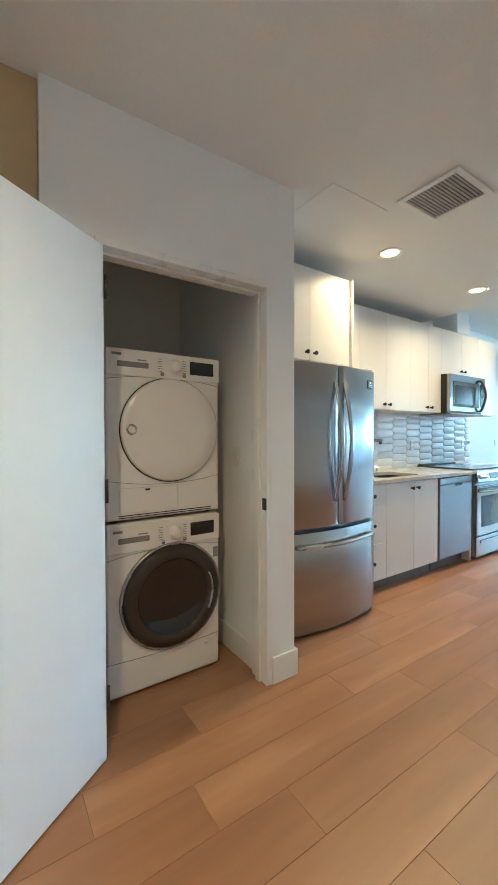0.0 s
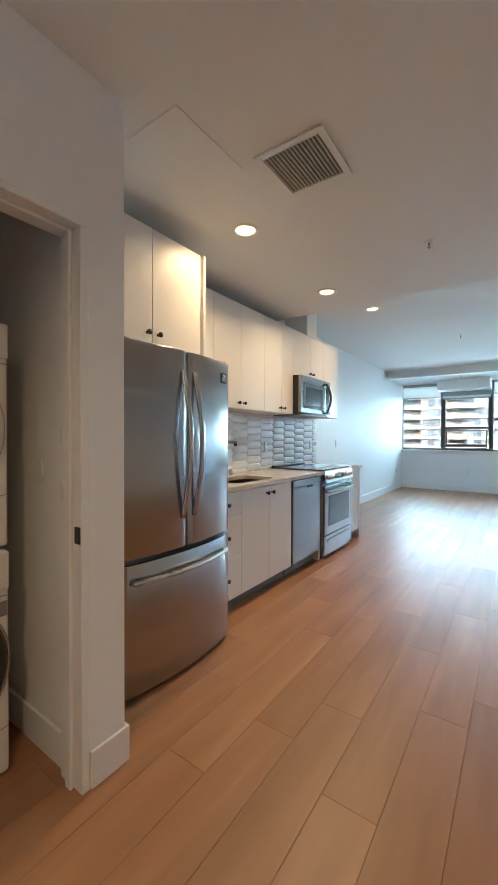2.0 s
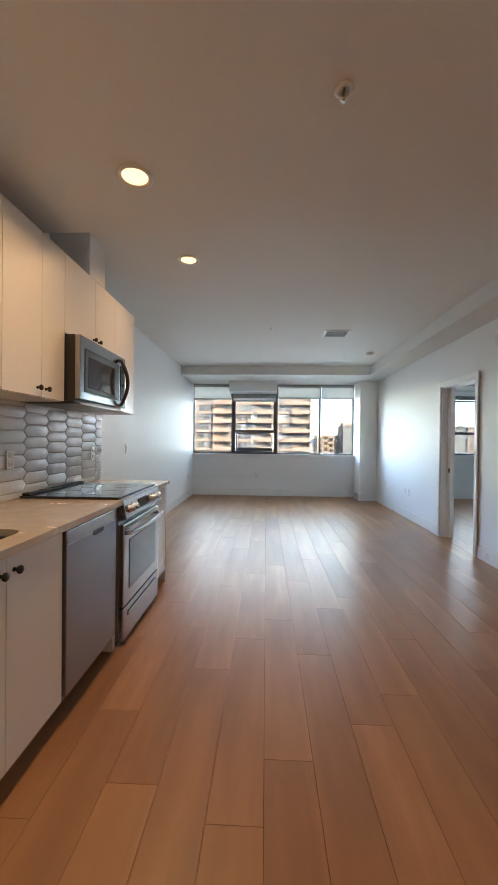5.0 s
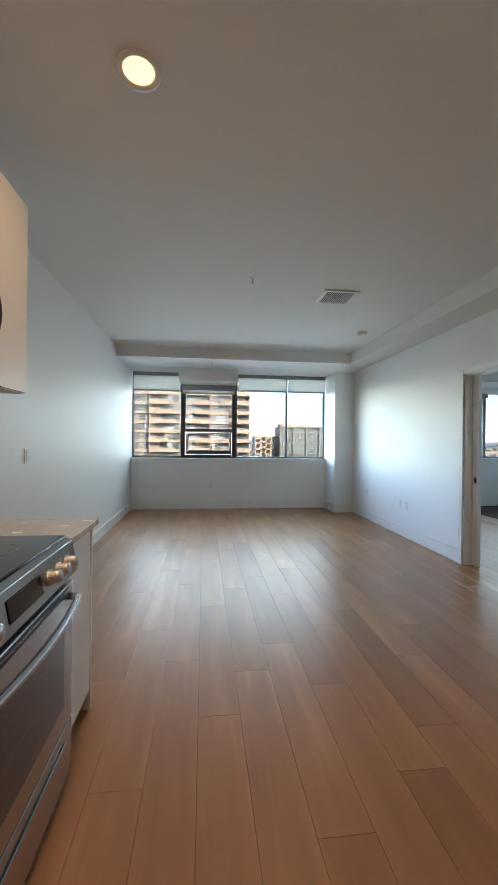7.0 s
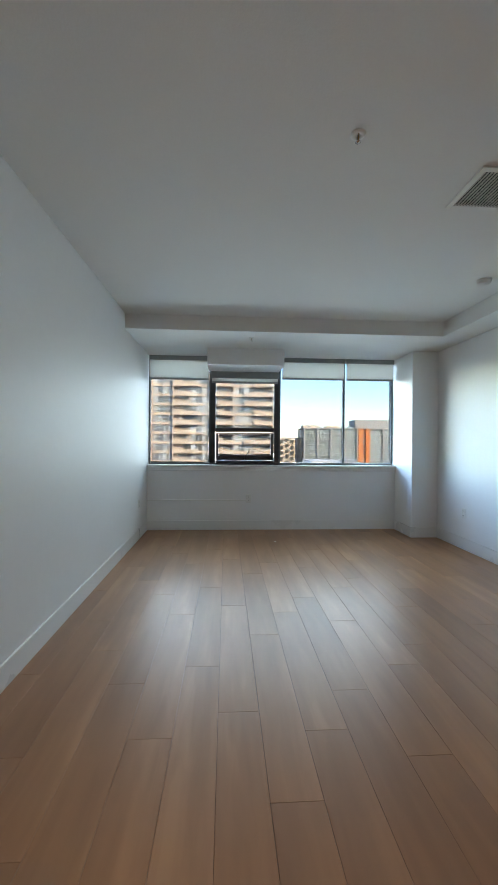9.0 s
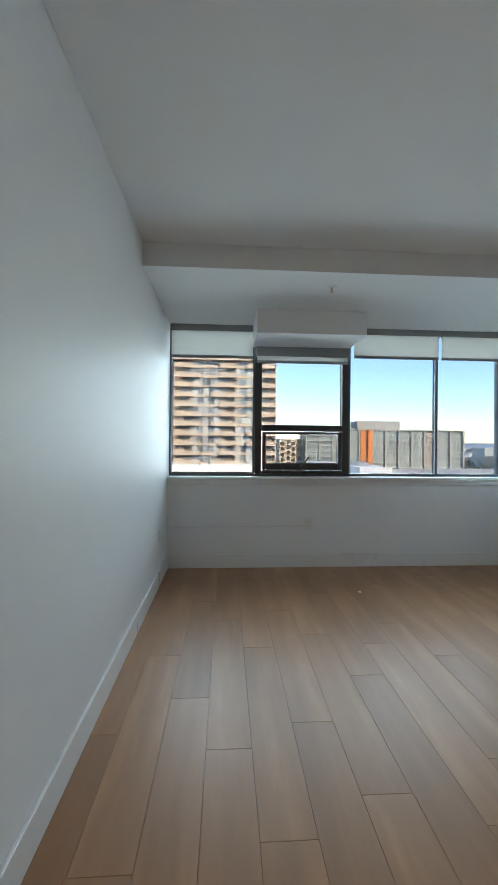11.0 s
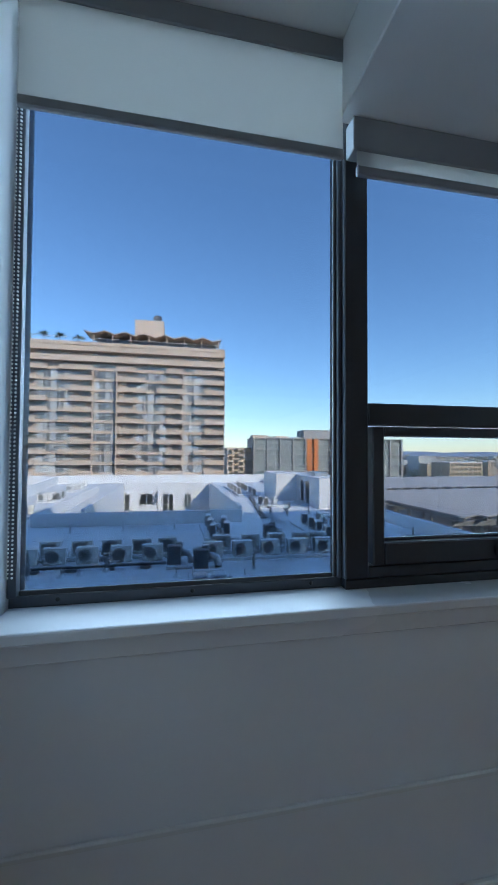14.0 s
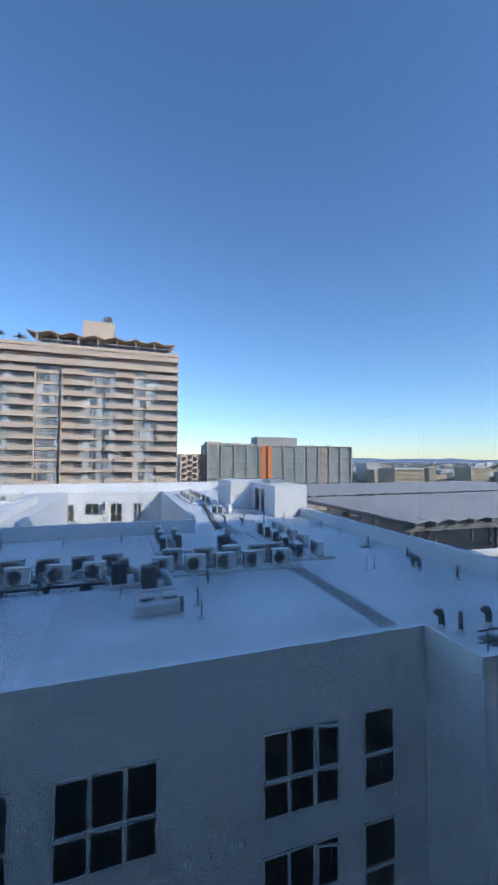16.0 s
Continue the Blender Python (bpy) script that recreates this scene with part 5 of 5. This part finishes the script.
ef = exhaust_fan((23.75, 0.75, RZ), 180)
copy_thing(ef, pose(24.5, 1.75, RZ, 0, 0, 180))
copy_thing(ef, pose(28.2, -3.1, RZ, 0, 0, 180))
hc = thing("vent_curb", (21.9, 0.72, RZ), "long white roof curb with two metal vent lids", "roof vent")
part("curb", box(-0.5, 0.5, -0.7, 0.7, 0, 0.34, 0.03), STUCCO, hc)
for y in (-0.33, 0.33):
    part("lid", box(-0.24, 0.24, y - 0.24, y + 0.24, 0.38, 0.47, 0.03), GALV, hc, "blue-grey metal vent lid")
    part("neck", cyl((0, y, 0.34), (0, y, 0.38), 0.2, seg=20), GALV, hc)

gr = thing("guard_rail", (16.7, -6.25, RZ), "grey steel guard rail at the roof edge", "railing")
for y in (0.0, -1.15, -2.3, -3.45):
    part("post", cyl((0, y - 0.2, 0.1), (0, y - 0.2, 0.62), 0.025, seg=8), PIPE, gr)
for z in (0.32, 0.6):
    part("rail", cyl((0, 0.1, z), (0, -5.4, z), 0.022, seg=8), PIPE, gr)

# pipe runs between the condensers
def pipe_run(p, q, lanes):
    """A bundle of insulated lines on small roof blocks."""
    p, q = Vector(p), Vector(q)
    t = thing("pipe_run", p, "bundle of grey insulated refrigerant lines on roof blocks", "pipes", "roof pipe runs")
    d = q - p
    side = Vector((-d.y, d.x, 0)).normalized()
    n = max(2, int(d.length / 1.3))
    wob = random.Random(int(p.x * 10))
    for k in range(lanes):
        pts = [d * i / n + side * (0.09 * k + wob.uniform(-0.025, 0.025)) + Vector((0, 0, 0.16 + wob.uniform(-0.012, 0.02))) for i in range(n + 1)]
        part("line", tube(pts, 0.035 if k % 2 else 0.028, 8), (GREYPL, BLACK, GALV)[k % 3], t)
    for i in range(n):
        c = d * (i + 0.5) / n + side * 0.09
        part("block", box(c.x - 0.12, c.x + 0.12, c.y - 0.2, c.y + 0.2, 0.0, 0.12, 0.01), ACDARK, t)
    return t


pipe_run((25.62, -5.3, RZ), (25.62, 11.8, RZ), 3)
pipe_run((26.2, -6.42, RZ + 0.13), (32.4, -6.5, RZ + 0.13), 2)
pipe_run((27.0, -0.75, RZ), (33.4, -0.75, RZ), 3)
pipe_run((34.2, -4.3, RZ), (47.5, -6.0, RZ), 3)
pipe_run((24.55, 2.3, RZ), (24.55, 11.8, RZ), 2)

# ---- solar canopy ----
PANEL = material("solar_panel", (0.50, 0.47, 0.44), rough=0.8, vary=0.1, scale=0.5, spec=0.2, per_object=0.12)
STEELWORK = material("canopy_steel", (0.16, 0.155, 0.15), rough=0.6)
DECK = material("parking_deck", (0.10, 0.09, 0.085), rough=0.9, vary=0.12, scale=0.2)
sc_ = thing("solar_canopy", (48.0, -40.0, -7.0), "long tilted rows of grey solar panels over a parking deck", "solar canopy")
rowm = [mesh_of("panel_row", box(-l / 2, l / 2, -0.46, 0.46, -0.04, 0.04), PANEL) for l in (16.5, 17.5)]
rowb = [mesh_of("row_beam", box(-l / 2, l / 2, 0.465, 0.56, -0.26, -0.03), STEELWORK) for l in (16.5, 17.5)]
for i in range(26):
    y = 23.2 - 1.75 * i
    share("panel_row", rowm[0], (-9.6 + 0.075 * i, y, 4.35), sc_, (-9, 0, 0))
    share("panel_row", rowm[1], (8.6 + 0.075 * i, y, 4.45), sc_, (-9, 0, 0))
    share("row_beam", rowb[0], (-9.6 + 0.075 * i, y, 4.35), sc_, (-9, 0, 0))
    share("row_beam", rowb[1], (8.6 + 0.075 * i, y, 4.45), sc_, (-9, 0, 0))
for x in (-17.0, -9.5, -1.6, 1.0, 8.5, 16.5):
    part("beam", box(x - 0.12, x + 0.12, -21.5, 24.0, 3.6, 3.95), STEELWORK, sc_)
    for y in (23.4, 15.0, 6.5, -2.0, -11.0, -20.0):
        part("post", box(x - 0.14, x + 0.14, y - 0.14, y + 0.14, -2.0, 3.6), STEELWORK, sc_)
structure("parking_deck", box(24.0, 76.0, -75.0, -13.2, -9.5, -9.0), DECK, "dark parking deck under the solar canopy", "deck")
pd = thing("deck_wall", (27.0, -30.0, -9.0), "pale concrete ramp wall beside the canopy", "wall")
part("wall", box(-0.2, 0.2, -14.0, 14.0, 0, 5.2, 0.02), STUCCO, pd)
part("hatch", box(-0.25, -0.21, 9.0, 12.0, 3.2, 4.8, 0.01), WINDARK, pd)

# ---- far apartment tower ----
GZ = -26.0
TX, TY0, TY1, TZ = 115.0, -12.2, 62.0, 30.0
SH = 2.76
tw = thing("apartment_tower", (TX, 25.0, GZ), "tall beige concrete apartment tower with rows of balconies", "building")
part("core_wall", box(1.4, 20.0, TY0 - 25, TY1 - 25, 0, TZ - GZ - 0.9), BEIGE2, tw)
BAYS = [(-6.7, -0.95, 4), (3.8, 11.5, 5), (16.7, 22.4, 4), (28.1, 36.3, 5), (42.5, 49.8, 4)]
STACK = [(-12.2, -6.8, -4.0), (-0.8, 3.7, 6.2), (16.5, 11.6, 9.2), (22.6, 28.0, 30.8), (42.3, 36.4, 33.7), (50.0, 55.0, 57.5)]
door_me, frame_me, bal_me = {}, {}, {}
TOWERDARK = material("tower_window_glass", (0.16, 0.17, 0.18), rough=0.12, vary=0.2, scale=0.5, spec=0.6, per_object=0.5)
rnd = random.Random(3)
storeys = 19
for s in range(storeys):
    z = TZ - GZ - 1.5 - SH * (s + 1)
    if z < 14:
        break
    part("slab_edge", box(1.05, 1.395, TY0 - 25, TY1 - 25, z - 0.22, z + 0.55), BEIGE, tw)
    for bay, (y0, y1, cols) in enumerate(BAYS):
        w = (y1 - y0) / cols
        for i in range(cols):
            key = (bay, (i + bay) % 2 == 0 if rnd.random() < 0.8 else rnd.random() < 0.5)
            if key not in door_me:
                door_me[key] = mesh_of("window", box(-0.12, 0.0, -w / 2 + 0.04, w / 2 - 0.04, 0, 1.9), TOWERDARK if key[1] else WINLIGHT)
                frame_me[key] = mesh_of("mullion", box(-0.16, -0.12, -0.05, 0.05, 0, 1.9), WHITEFR)
            wob = share("window", door_me[key], (1.4, y0 + w * (i + 0.5) - 25, z + 0.56), tw)
            share("mullion", frame_me[key], (0, 0.1 * w, 0), wob)
    for k, (a, b_, c) in enumerate(STACK):
        wide = ((s + k) // 2) % 2 == 0
        y0, y1 = sorted((a, c if wide else b_))
        L = round(y1 - y0, 2)
        if s < 1:
            continue
        if L not in bal_me:
            g = box(0.0, 1.04, -L / 2, L / 2, -0.2, 0.0)
            box(0.0, 0.12, -L / 2, L / 2, 0.0, 1.02, bm=g)
            box(0.121, 1.04, -L / 2, -L / 2 + 0.14, 0.0, 1.02, bm=g)
            box(0.121, 1.04, L / 2 - 0.14, L / 2, 0.0, 1.02, bm=g)
            bal_me[L] = mesh_of("balcony", g, BEIGE)
            door_me[L] = mesh_of("balcony_door", box(-0.06, 0.02, -L * 0.30, L * 0.12, 0, 1.95), WINMID)
        share("balcony", bal_me[L], (0, (y0 + y1) / 2 - 25, z + 0.02), tw)
        share("balcony_door", door_me[L], (1.4, (y0 + y1) / 2 - 25, z + 0.56), tw)
for k, (a, b_, c) in enumerate(STACK):
    part("fin_wall", box(-0.08, 1.04, a - 25 - 0.12, a - 25 + 0.12, 2.0, TZ - GZ - SH * 2 - 0.4), BEIGE, tw)
for s in (0, 1):
    z = TZ - GZ - 1.3 - SH * s - 1.0
    part("band", box(-0.4, -0.15, TY0 - 25 - 0.1, TY1 - 25, z, z + 1.5), BEIGE, tw)
    part("deck", box(-0.149, 1.39, TY0 - 25 - 0.1, TY1 - 25, z, z + 0.2), BEIGE, tw)
TT_ = TZ - GZ
part("roof_slab", box(-0.6, 20.0, TY0 - 25, TY1 - 25, TT_ - 0.899, TT_), BEIGE, tw)
part("lift_house", box(6.0, 14.0, 4.5 - 25, 12.6 - 25, TT_, TT_ + 8.9, 0.05), BEIGE, tw, "pale lift machine house")
part("louvre", box(5.9, 6.05, 5.3 - 25, 7.0 - 25, TT_ + 1.0, TT_ + 2.6), ACDARK, tw)
bm = bmesh.new()
n = 14
ridge = []
for i in range(n + 1):
    y = -11.3 - 25 + (24.8 + 11.3) * i / n
    z = TT_ + (3.1 if i % 2 == 0 else 2.2) - (0.0 if 0 < i < n else 0.3) + 0.35 * (i / n)
    ridge.append([bm.verts.new((x, y, z + dz)) for x, dz in ((-0.4, 0.0), (9.0, 0.4), (9.0, 0.15), (-0.4, -0.25))])
for u, v in zip(ridge, ridge[1:]):
    for k in range(4):
        bm.faces.new((u[k], u[(k + 1) % 4], v[(k + 1) % 4], v[k]))
bm.faces.new(ridge[0][::-1])
bm.faces.new(ridge[-1])
bmesh.ops.recalc_face_normals(bm, faces=bm.faces[:])
part("folded_canopy", bm, BEIGE2, tw, "zigzag folded plate roof canopy")
part("penthouse", box(3.0, 14.0, -10.0 - 25, 22.0 - 25, TT_, TT_ + 2.1), WINDARK, tw, "dark glazed penthouse under the canopy")
for i in range(8):
    y = -10.5 + i * 4.7
    part("canopy_post", box(0.0, 0.3, y - 25 - 0.15, y - 25 + 0.15, TT_, TT_ + 2.3), BEIGE, tw)
for i in range(36):
    y = TY0 - 25 + 0.3 + i * 2.05
    part("guard_post", box(-0.55, -0.5, y - 0.03, y + 0.03, TT_, TT_ + 1.0), WHITEFR, tw)
part("guard_rail", box(-0.56, -0.48, TY0 - 25, TY1 - 25, TT_ + 0.98, TT_ + 1.05), WHITEFR, tw)
dish = lathe(((0.0, 0.0), (0.6, 0.08), (1.0, 0.25), (1.25, 0.45), (1.22, 0.48), (0.9, 0.28), (0.0, 0.1)), 24)
bmesh.ops.transform(dish, matrix=Matrix.Rotation(radians(-60), 4, "Y"), verts=dish.verts)
part("dish", moved(dish, 8.0, 6.4 - 25, TT_ + 10.0), PIPE, tw, "dark satellite dish")
part("dish_mast", cyl((8.1, 6.4 - 25, TT_ + 8.9), (8.1, 6.4 - 25, TT_ + 10.0), 0.12, seg=8), PIPE, tw)

FROND = material("palm_frond", (0.12, 0.16, 0.07), rough=0.6, vary=0.3)
BARK = material("palm_trunk", (0.18, 0.14, 0.10), rough=0.9)


def palm(at, h, seed):
    rnd = random.Random(seed)
    t = thing("palm_tree", at, "small potted palm on the tower roof terrace", "tree", "roof terrace palms")
    part("trunk", tube([(0, 0, 0), (0.05, 0.03, h * 0.5), (0.02, 0.0, h)], 0.12, 8), BARK, t)
    cr = bmesh.new()
    for k in range(30):
        a, L, droop = rnd.uniform(0, 6.28), rnd.uniform(0.9, 1.9), rnd.uniform(-0.2, 1.2)
        prev = None
        for i in range(6):
            f = i / 5
            c = Vector((math.cos(a) * L * f, math.sin(a) * L * f, h + 0.7 * f - droop * 1.3 * f * f))
            sd_ = Vector((-math.sin(a), math.cos(a), 0)) * (0.3 * (1 - f) + 0.03)
            pair = (cr.verts.new(c - sd_ + Vector((0, 0, -0.06))), cr.verts.new(c + Vector((0, 0, 0.04))), cr.verts.new(c + sd_ + Vector((0, 0, -0.06))))
            if prev:
                cr.faces.new((prev[0], prev[1], pair[1], pair[0]))
                cr.faces.new((prev[1], prev[2], pair[2], pair[1]))
            prev = pair
    part("crown", cr, FROND, t)
    return t


for i, y in enumerate((26.3, 31.0, 34.8, 39.0, 41.5, 46.0)):
    palm((TX + 1.5, y, TZ), 1.4 + 0.3 * (i % 3), i)

# ---- middle-distance blocks ----
CONC = material("grey_concrete", (0.36, 0.34, 0.32), rough=0.85, vary=0.06, scale=0.05, fine=0.7)
CONCL = material("pale_concrete", (0.47, 0.455, 0.43), rough=0.85, vary=0.06, scale=0.05, fine=0.7)
ORANGE = material("orange_panel", (0.62, 0.20, 0.05), rough=0.7, vary=0.08, scale=0.2)
GREENGL = material("greenish_window_band", (0.13, 0.17, 0.165), rough=0.2, vary=0.4, scale=0.3, spec=0.5, per_object=0.4)
mb = thing("office_block", (200.0, -80.0, GZ), "wide grey office block with ribbon windows and an orange stair bay", "building")
MT = 9.0 - GZ
part("core_wall", box(0.8, 18.0, -42.0, 41.0, 0, MT - 0.4), BEIGE2, mb)
part("roof_slab", box(-0.4, 18.2, -42.4, 41.2, MT - 0.399, MT), CONC, mb)
BAY = 83.0 / 12
wme = mesh_of("window_band", box(-0.1, 0.05, -BAY / 2 + 0.45, BAY / 2 - 0.45, 0, 2.05), GREENGL)
wsp = mesh_of("mullion", box(-0.18, -0.1, -0.08, 0.08, 0, 2.05), WHITEFR)
wtr = mesh_of("transom", box(-0.18, -0.1, -BAY / 2 + 0.45, BAY / 2 - 0.45, 0.55, 0.68), WHITEFR)
for s in range(12):
    z = MT - 0.4 - 2.75 * (s + 1)
    if z < 12:
        break
    part("slab_edge", box(0.0, 0.79, -42.0, 41.0, z - 0.15, z + 0.42), CONCL, mb)
    for i in range(12):
        y = -42.0 + BAY * (i + 0.5)
        if i == 7:
            continue
        if i == 2:
            fl = part("stair_flight", box(-1.1, -0.1, -2.9, 2.9, -0.16, 0.16), CONC, mb, "grey outside stair flight")
            fl.matrix_basis = pose(0, y, z + 1.5, 25 if s % 2 else -25)
            continue
        wob = share("window_band", wme, (0.78, y, z + 0.45), mb)
        share("transom", wtr, (0, 0, 0), wob)
        for j in (-2.0, -1.0, 0.0, 1.0, 2.0):
            share("mullion", wsp, (0, j, 0), wob)
for i in range(13):
    y = -42.0 + BAY * i
    part("pier", box(-0.45, 0.79, y - 0.42, y + 0.42, 0, MT - 0.4), CONC, mb)
part("stair_bay", box(-1.0, 0.79, 6.9, 9.0, 0, MT - 0.4), ORANGE, mb, "orange stair bay")
part("stair_bay", box(-0.8, 0.79, 10.4, 12.9, 0, MT - 0.4), ORANGE, mb, "orange stair bay")
part("plant_room", box(3.0, 14.0, -9.5, 13.5, MT, MT + 4.6), CONC, mb, "grey roof plant room")
part("lift_room", box(3.0, 10.0, 33.0, 41.0, MT, MT + 1.6), BEIGE, mb)
part("lift_room", box(3.0, 10.0, 22.0, 29.0, MT, MT + 1.2), BEIGE, mb)
for y in (-30, -20, -15, 16, 19, 31):
    part("roof_unit", box(4.0, 6.5, y - 1.0, y + 1.0, MT, MT + 0.9), GALV, mb)

sb = thing("brick_apartments", (205.0, -33.0, GZ), "tan apartment block with small dark balconies", "building")
part("wall", box(0, 14.0, -5.8, 7.0, 0, 30.0), BEIGE, sb)
bme = mesh_of("window", box(-0.6, 0.02, -0.8, 0.8, 0, 1.5), WINDARK)
for s in range(8):
    for y in (-3.8, -0.4, 2.2, 5.2):
        share("window", bme, (0, y, 28.0 - 2.9 * s - (1.0 if y in (-0.4, 5.2) else 0.0)), sb)

# ---- ground, far city, hills ----
GROUND = material("city_ground", (0.13, 0.125, 0.11), rough=0.95, vary=0.3, scale=0.01, fine=0.12)
structure("ground", box(-4500, 4500, -4500, 4500, GZ - 1, GZ), GROUND, "hazy city ground reaching the horizon", "ground")


def city_mat(name, base):
    return material(name, base, rough=0.85, vary=0.12, scale=0.02, fine=0.3)


CITY = [city_mat("city_white", (0.58, 0.57, 0.55)), city_mat("city_tan", (0.45, 0.36, 0.26)), city_mat("city_grey", (0.28, 0.29, 0.31)), city_mat("city_red", (0.26, 0.10, 0.07))]
rnd = random.Random(21)
cw = mesh_of("window", box(-0.15, 0.02, -0.9, 0.9, 0, 1.4), WINDARK)
count = 0
while count < 46:
    d = rnd.uniform(230, 520)
    a = rnd.uniform(-50, 10)
    x, y = 10 + d * math.cos(radians(a)), d * math.sin(radians(a))
    if x < 225 or (-130 < y < -30 and x < 230):
        continue
    wx, wy, h = rnd.uniform(10, 22), rnd.uniform(10, 26), rnd.choice((9, 12, 15, 18, 21, 24))
    bl = thing("city_building", (x, y, GZ), "distant pale low-rise city building", "building", "distant city buildings")
    part("wall", box(0, wx, -wy / 2, wy / 2, 0, h), rnd.choice(CITY[:3] + CITY[:2] + CITY[3:]), bl)
    part("parapet", box(-0.2, wx + 0.2, -wy / 2 - 0.2, wy / 2 + 0.2, h, h + 0.6), CITY[0], bl)
    for s in range(int(h / 3)):
        for i in range(int(wy / 3.6)):
            share("window", cw, (0, -wy / 2 + 2.2 + 3.6 * i, 1.0 + 3.0 * s), bl)
    count += 1


def far_city(name, n, d0, d1, mat, seed, tall):
    rnd = random.Random(seed)
    v, f = [], []
    for i in range(n):
        d = d0 + (d1 - d0) * rnd.random() ** 0.8
        a = radians(rnd.uniform(-62, 32))
        cx, cy = 10 + d * math.cos(a), d * math.sin(a)
        wx, wy, h = rnd.uniform(8, 30), rnd.uniform(8, 40), rnd.uniform(4, tall) * (2.0 if rnd.random() < 0.06 else 1)
        k = len(v)
        v += [(cx + sx * wx / 2, cy + sy * wy / 2, GZ + z) for z in (0, h) for sx, sy in ((-1, -1), (1, -1), (1, 1), (-1, 1))]
        f += [(k + 4, k + 5, k + 6, k + 7)] + [(k + j, k + (j + 1) % 4, k + 4 + (j + 1) % 4, k + 4 + j) for j in range(4)]
    me = bpy.data.meshes.new(name)
    me.from_pydata(v, [], f)
    me.materials.append(mat)
    return tagged(new(name, me), "far rooftops of the city spread to the horizon", "city", "", "stuff")


far_city("far_rooftops", 700, 520, 2600, CITY[0], 1, 13)
far_city("far_rooftops", 700, 520, 2800, CITY[1], 2, 13)
far_city("far_rooftops", 500, 520, 2800, CITY[2], 3, 12)

LEAF = material("tree_leaves", (0.055, 0.075, 0.035), rough=0.8, vary=0.4, scale=0.2, fine=2.0)


def far_trees(name, n, d0, d1, seed, size):
    """Clumps of many small leaf tufts."""
    rnd = random.Random(seed)
    v, f = [], []
    for i in range(n):
        d = d0 + (d1 - d0) * rnd.random()
        a = radians(rnd.uniform(-60, 30))
        cx, cy = 10 + d * math.cos(a), d * math.sin(a)
        if cx < 222:
            continue
        R, H = rnd.uniform(2.0, 4.5) * size, rnd.uniform(6, 12) * size
        for j in range(26):
            p = Vector((rnd.gauss(0, 0.5), rnd.gauss(0, 0.5), rnd.gauss(0, 0.4))) * R + Vector((cx, cy, GZ + H * 0.75))
            k = len(v)
            r = R * rnd.uniform(0.18, 0.4)
            for _ in range(3):
                q = Vector((rnd.uniform(-1, 1), rnd.uniform(-1, 1), rnd.uniform(-1, 1))) * r
                v.append(p + q)
            v.append(p + Vector((0, 0, r)))
            f += [(k, k + 1, k + 3), (k + 1, k + 2, k + 3), (k + 2, k, k + 3)]
        k = len(v)
        v += [(cx - 0.3, cy, GZ), (cx + 0.3, cy, GZ), (cx, cy, GZ + H * 0.8)]
        f.append((k, k + 1, k + 2))
    me = bpy.data.meshes.new(name)
    me.from_pydata([tuple(p) for p in v], [], f)
    me.materials.append(LEAF)
    return tagged(new(name, me), "far street trees between the city roofs", "trees", "", "stuff")


far_trees("far_trees", 500, 215, 900, 5, 1.0)
far_trees("far_trees", 700, 900, 2600, 6, 1.6)

# distance haze is put into the hills' pale blue base colour
HILL = material("haze_tinted_hills", (0.26, 0.31, 0.40), rough=1.0, vary=0.06, scale=0.002, fine=0.02)
bm = bmesh.new()
prev = None
for i in range(121):
    a = radians(-75 + 1.0 * i)
    h = 40 + 26 * noise.noise((i * 0.11, 3.0, 0)) + 10 * noise.noise((i * 0.5, 9.0, 0))
    pts = [bm.verts.new((d * math.cos(a), d * math.sin(a), GZ + z)) for d, z in ((3600, -0.5), (3900, h * 0.7), (4300, h))]
    if prev:
        for k in range(2):
            bm.faces.new((prev[k], pts[k], pts[k + 1], prev[k + 1])).smooth = True
    prev = pts
bmesh.ops.recalc_face_normals(bm, faces=bm.faces[:])
structure("backdrop_hills", bm, HILL, "low hills on the horizon with haze put into their blue colour", "hills")
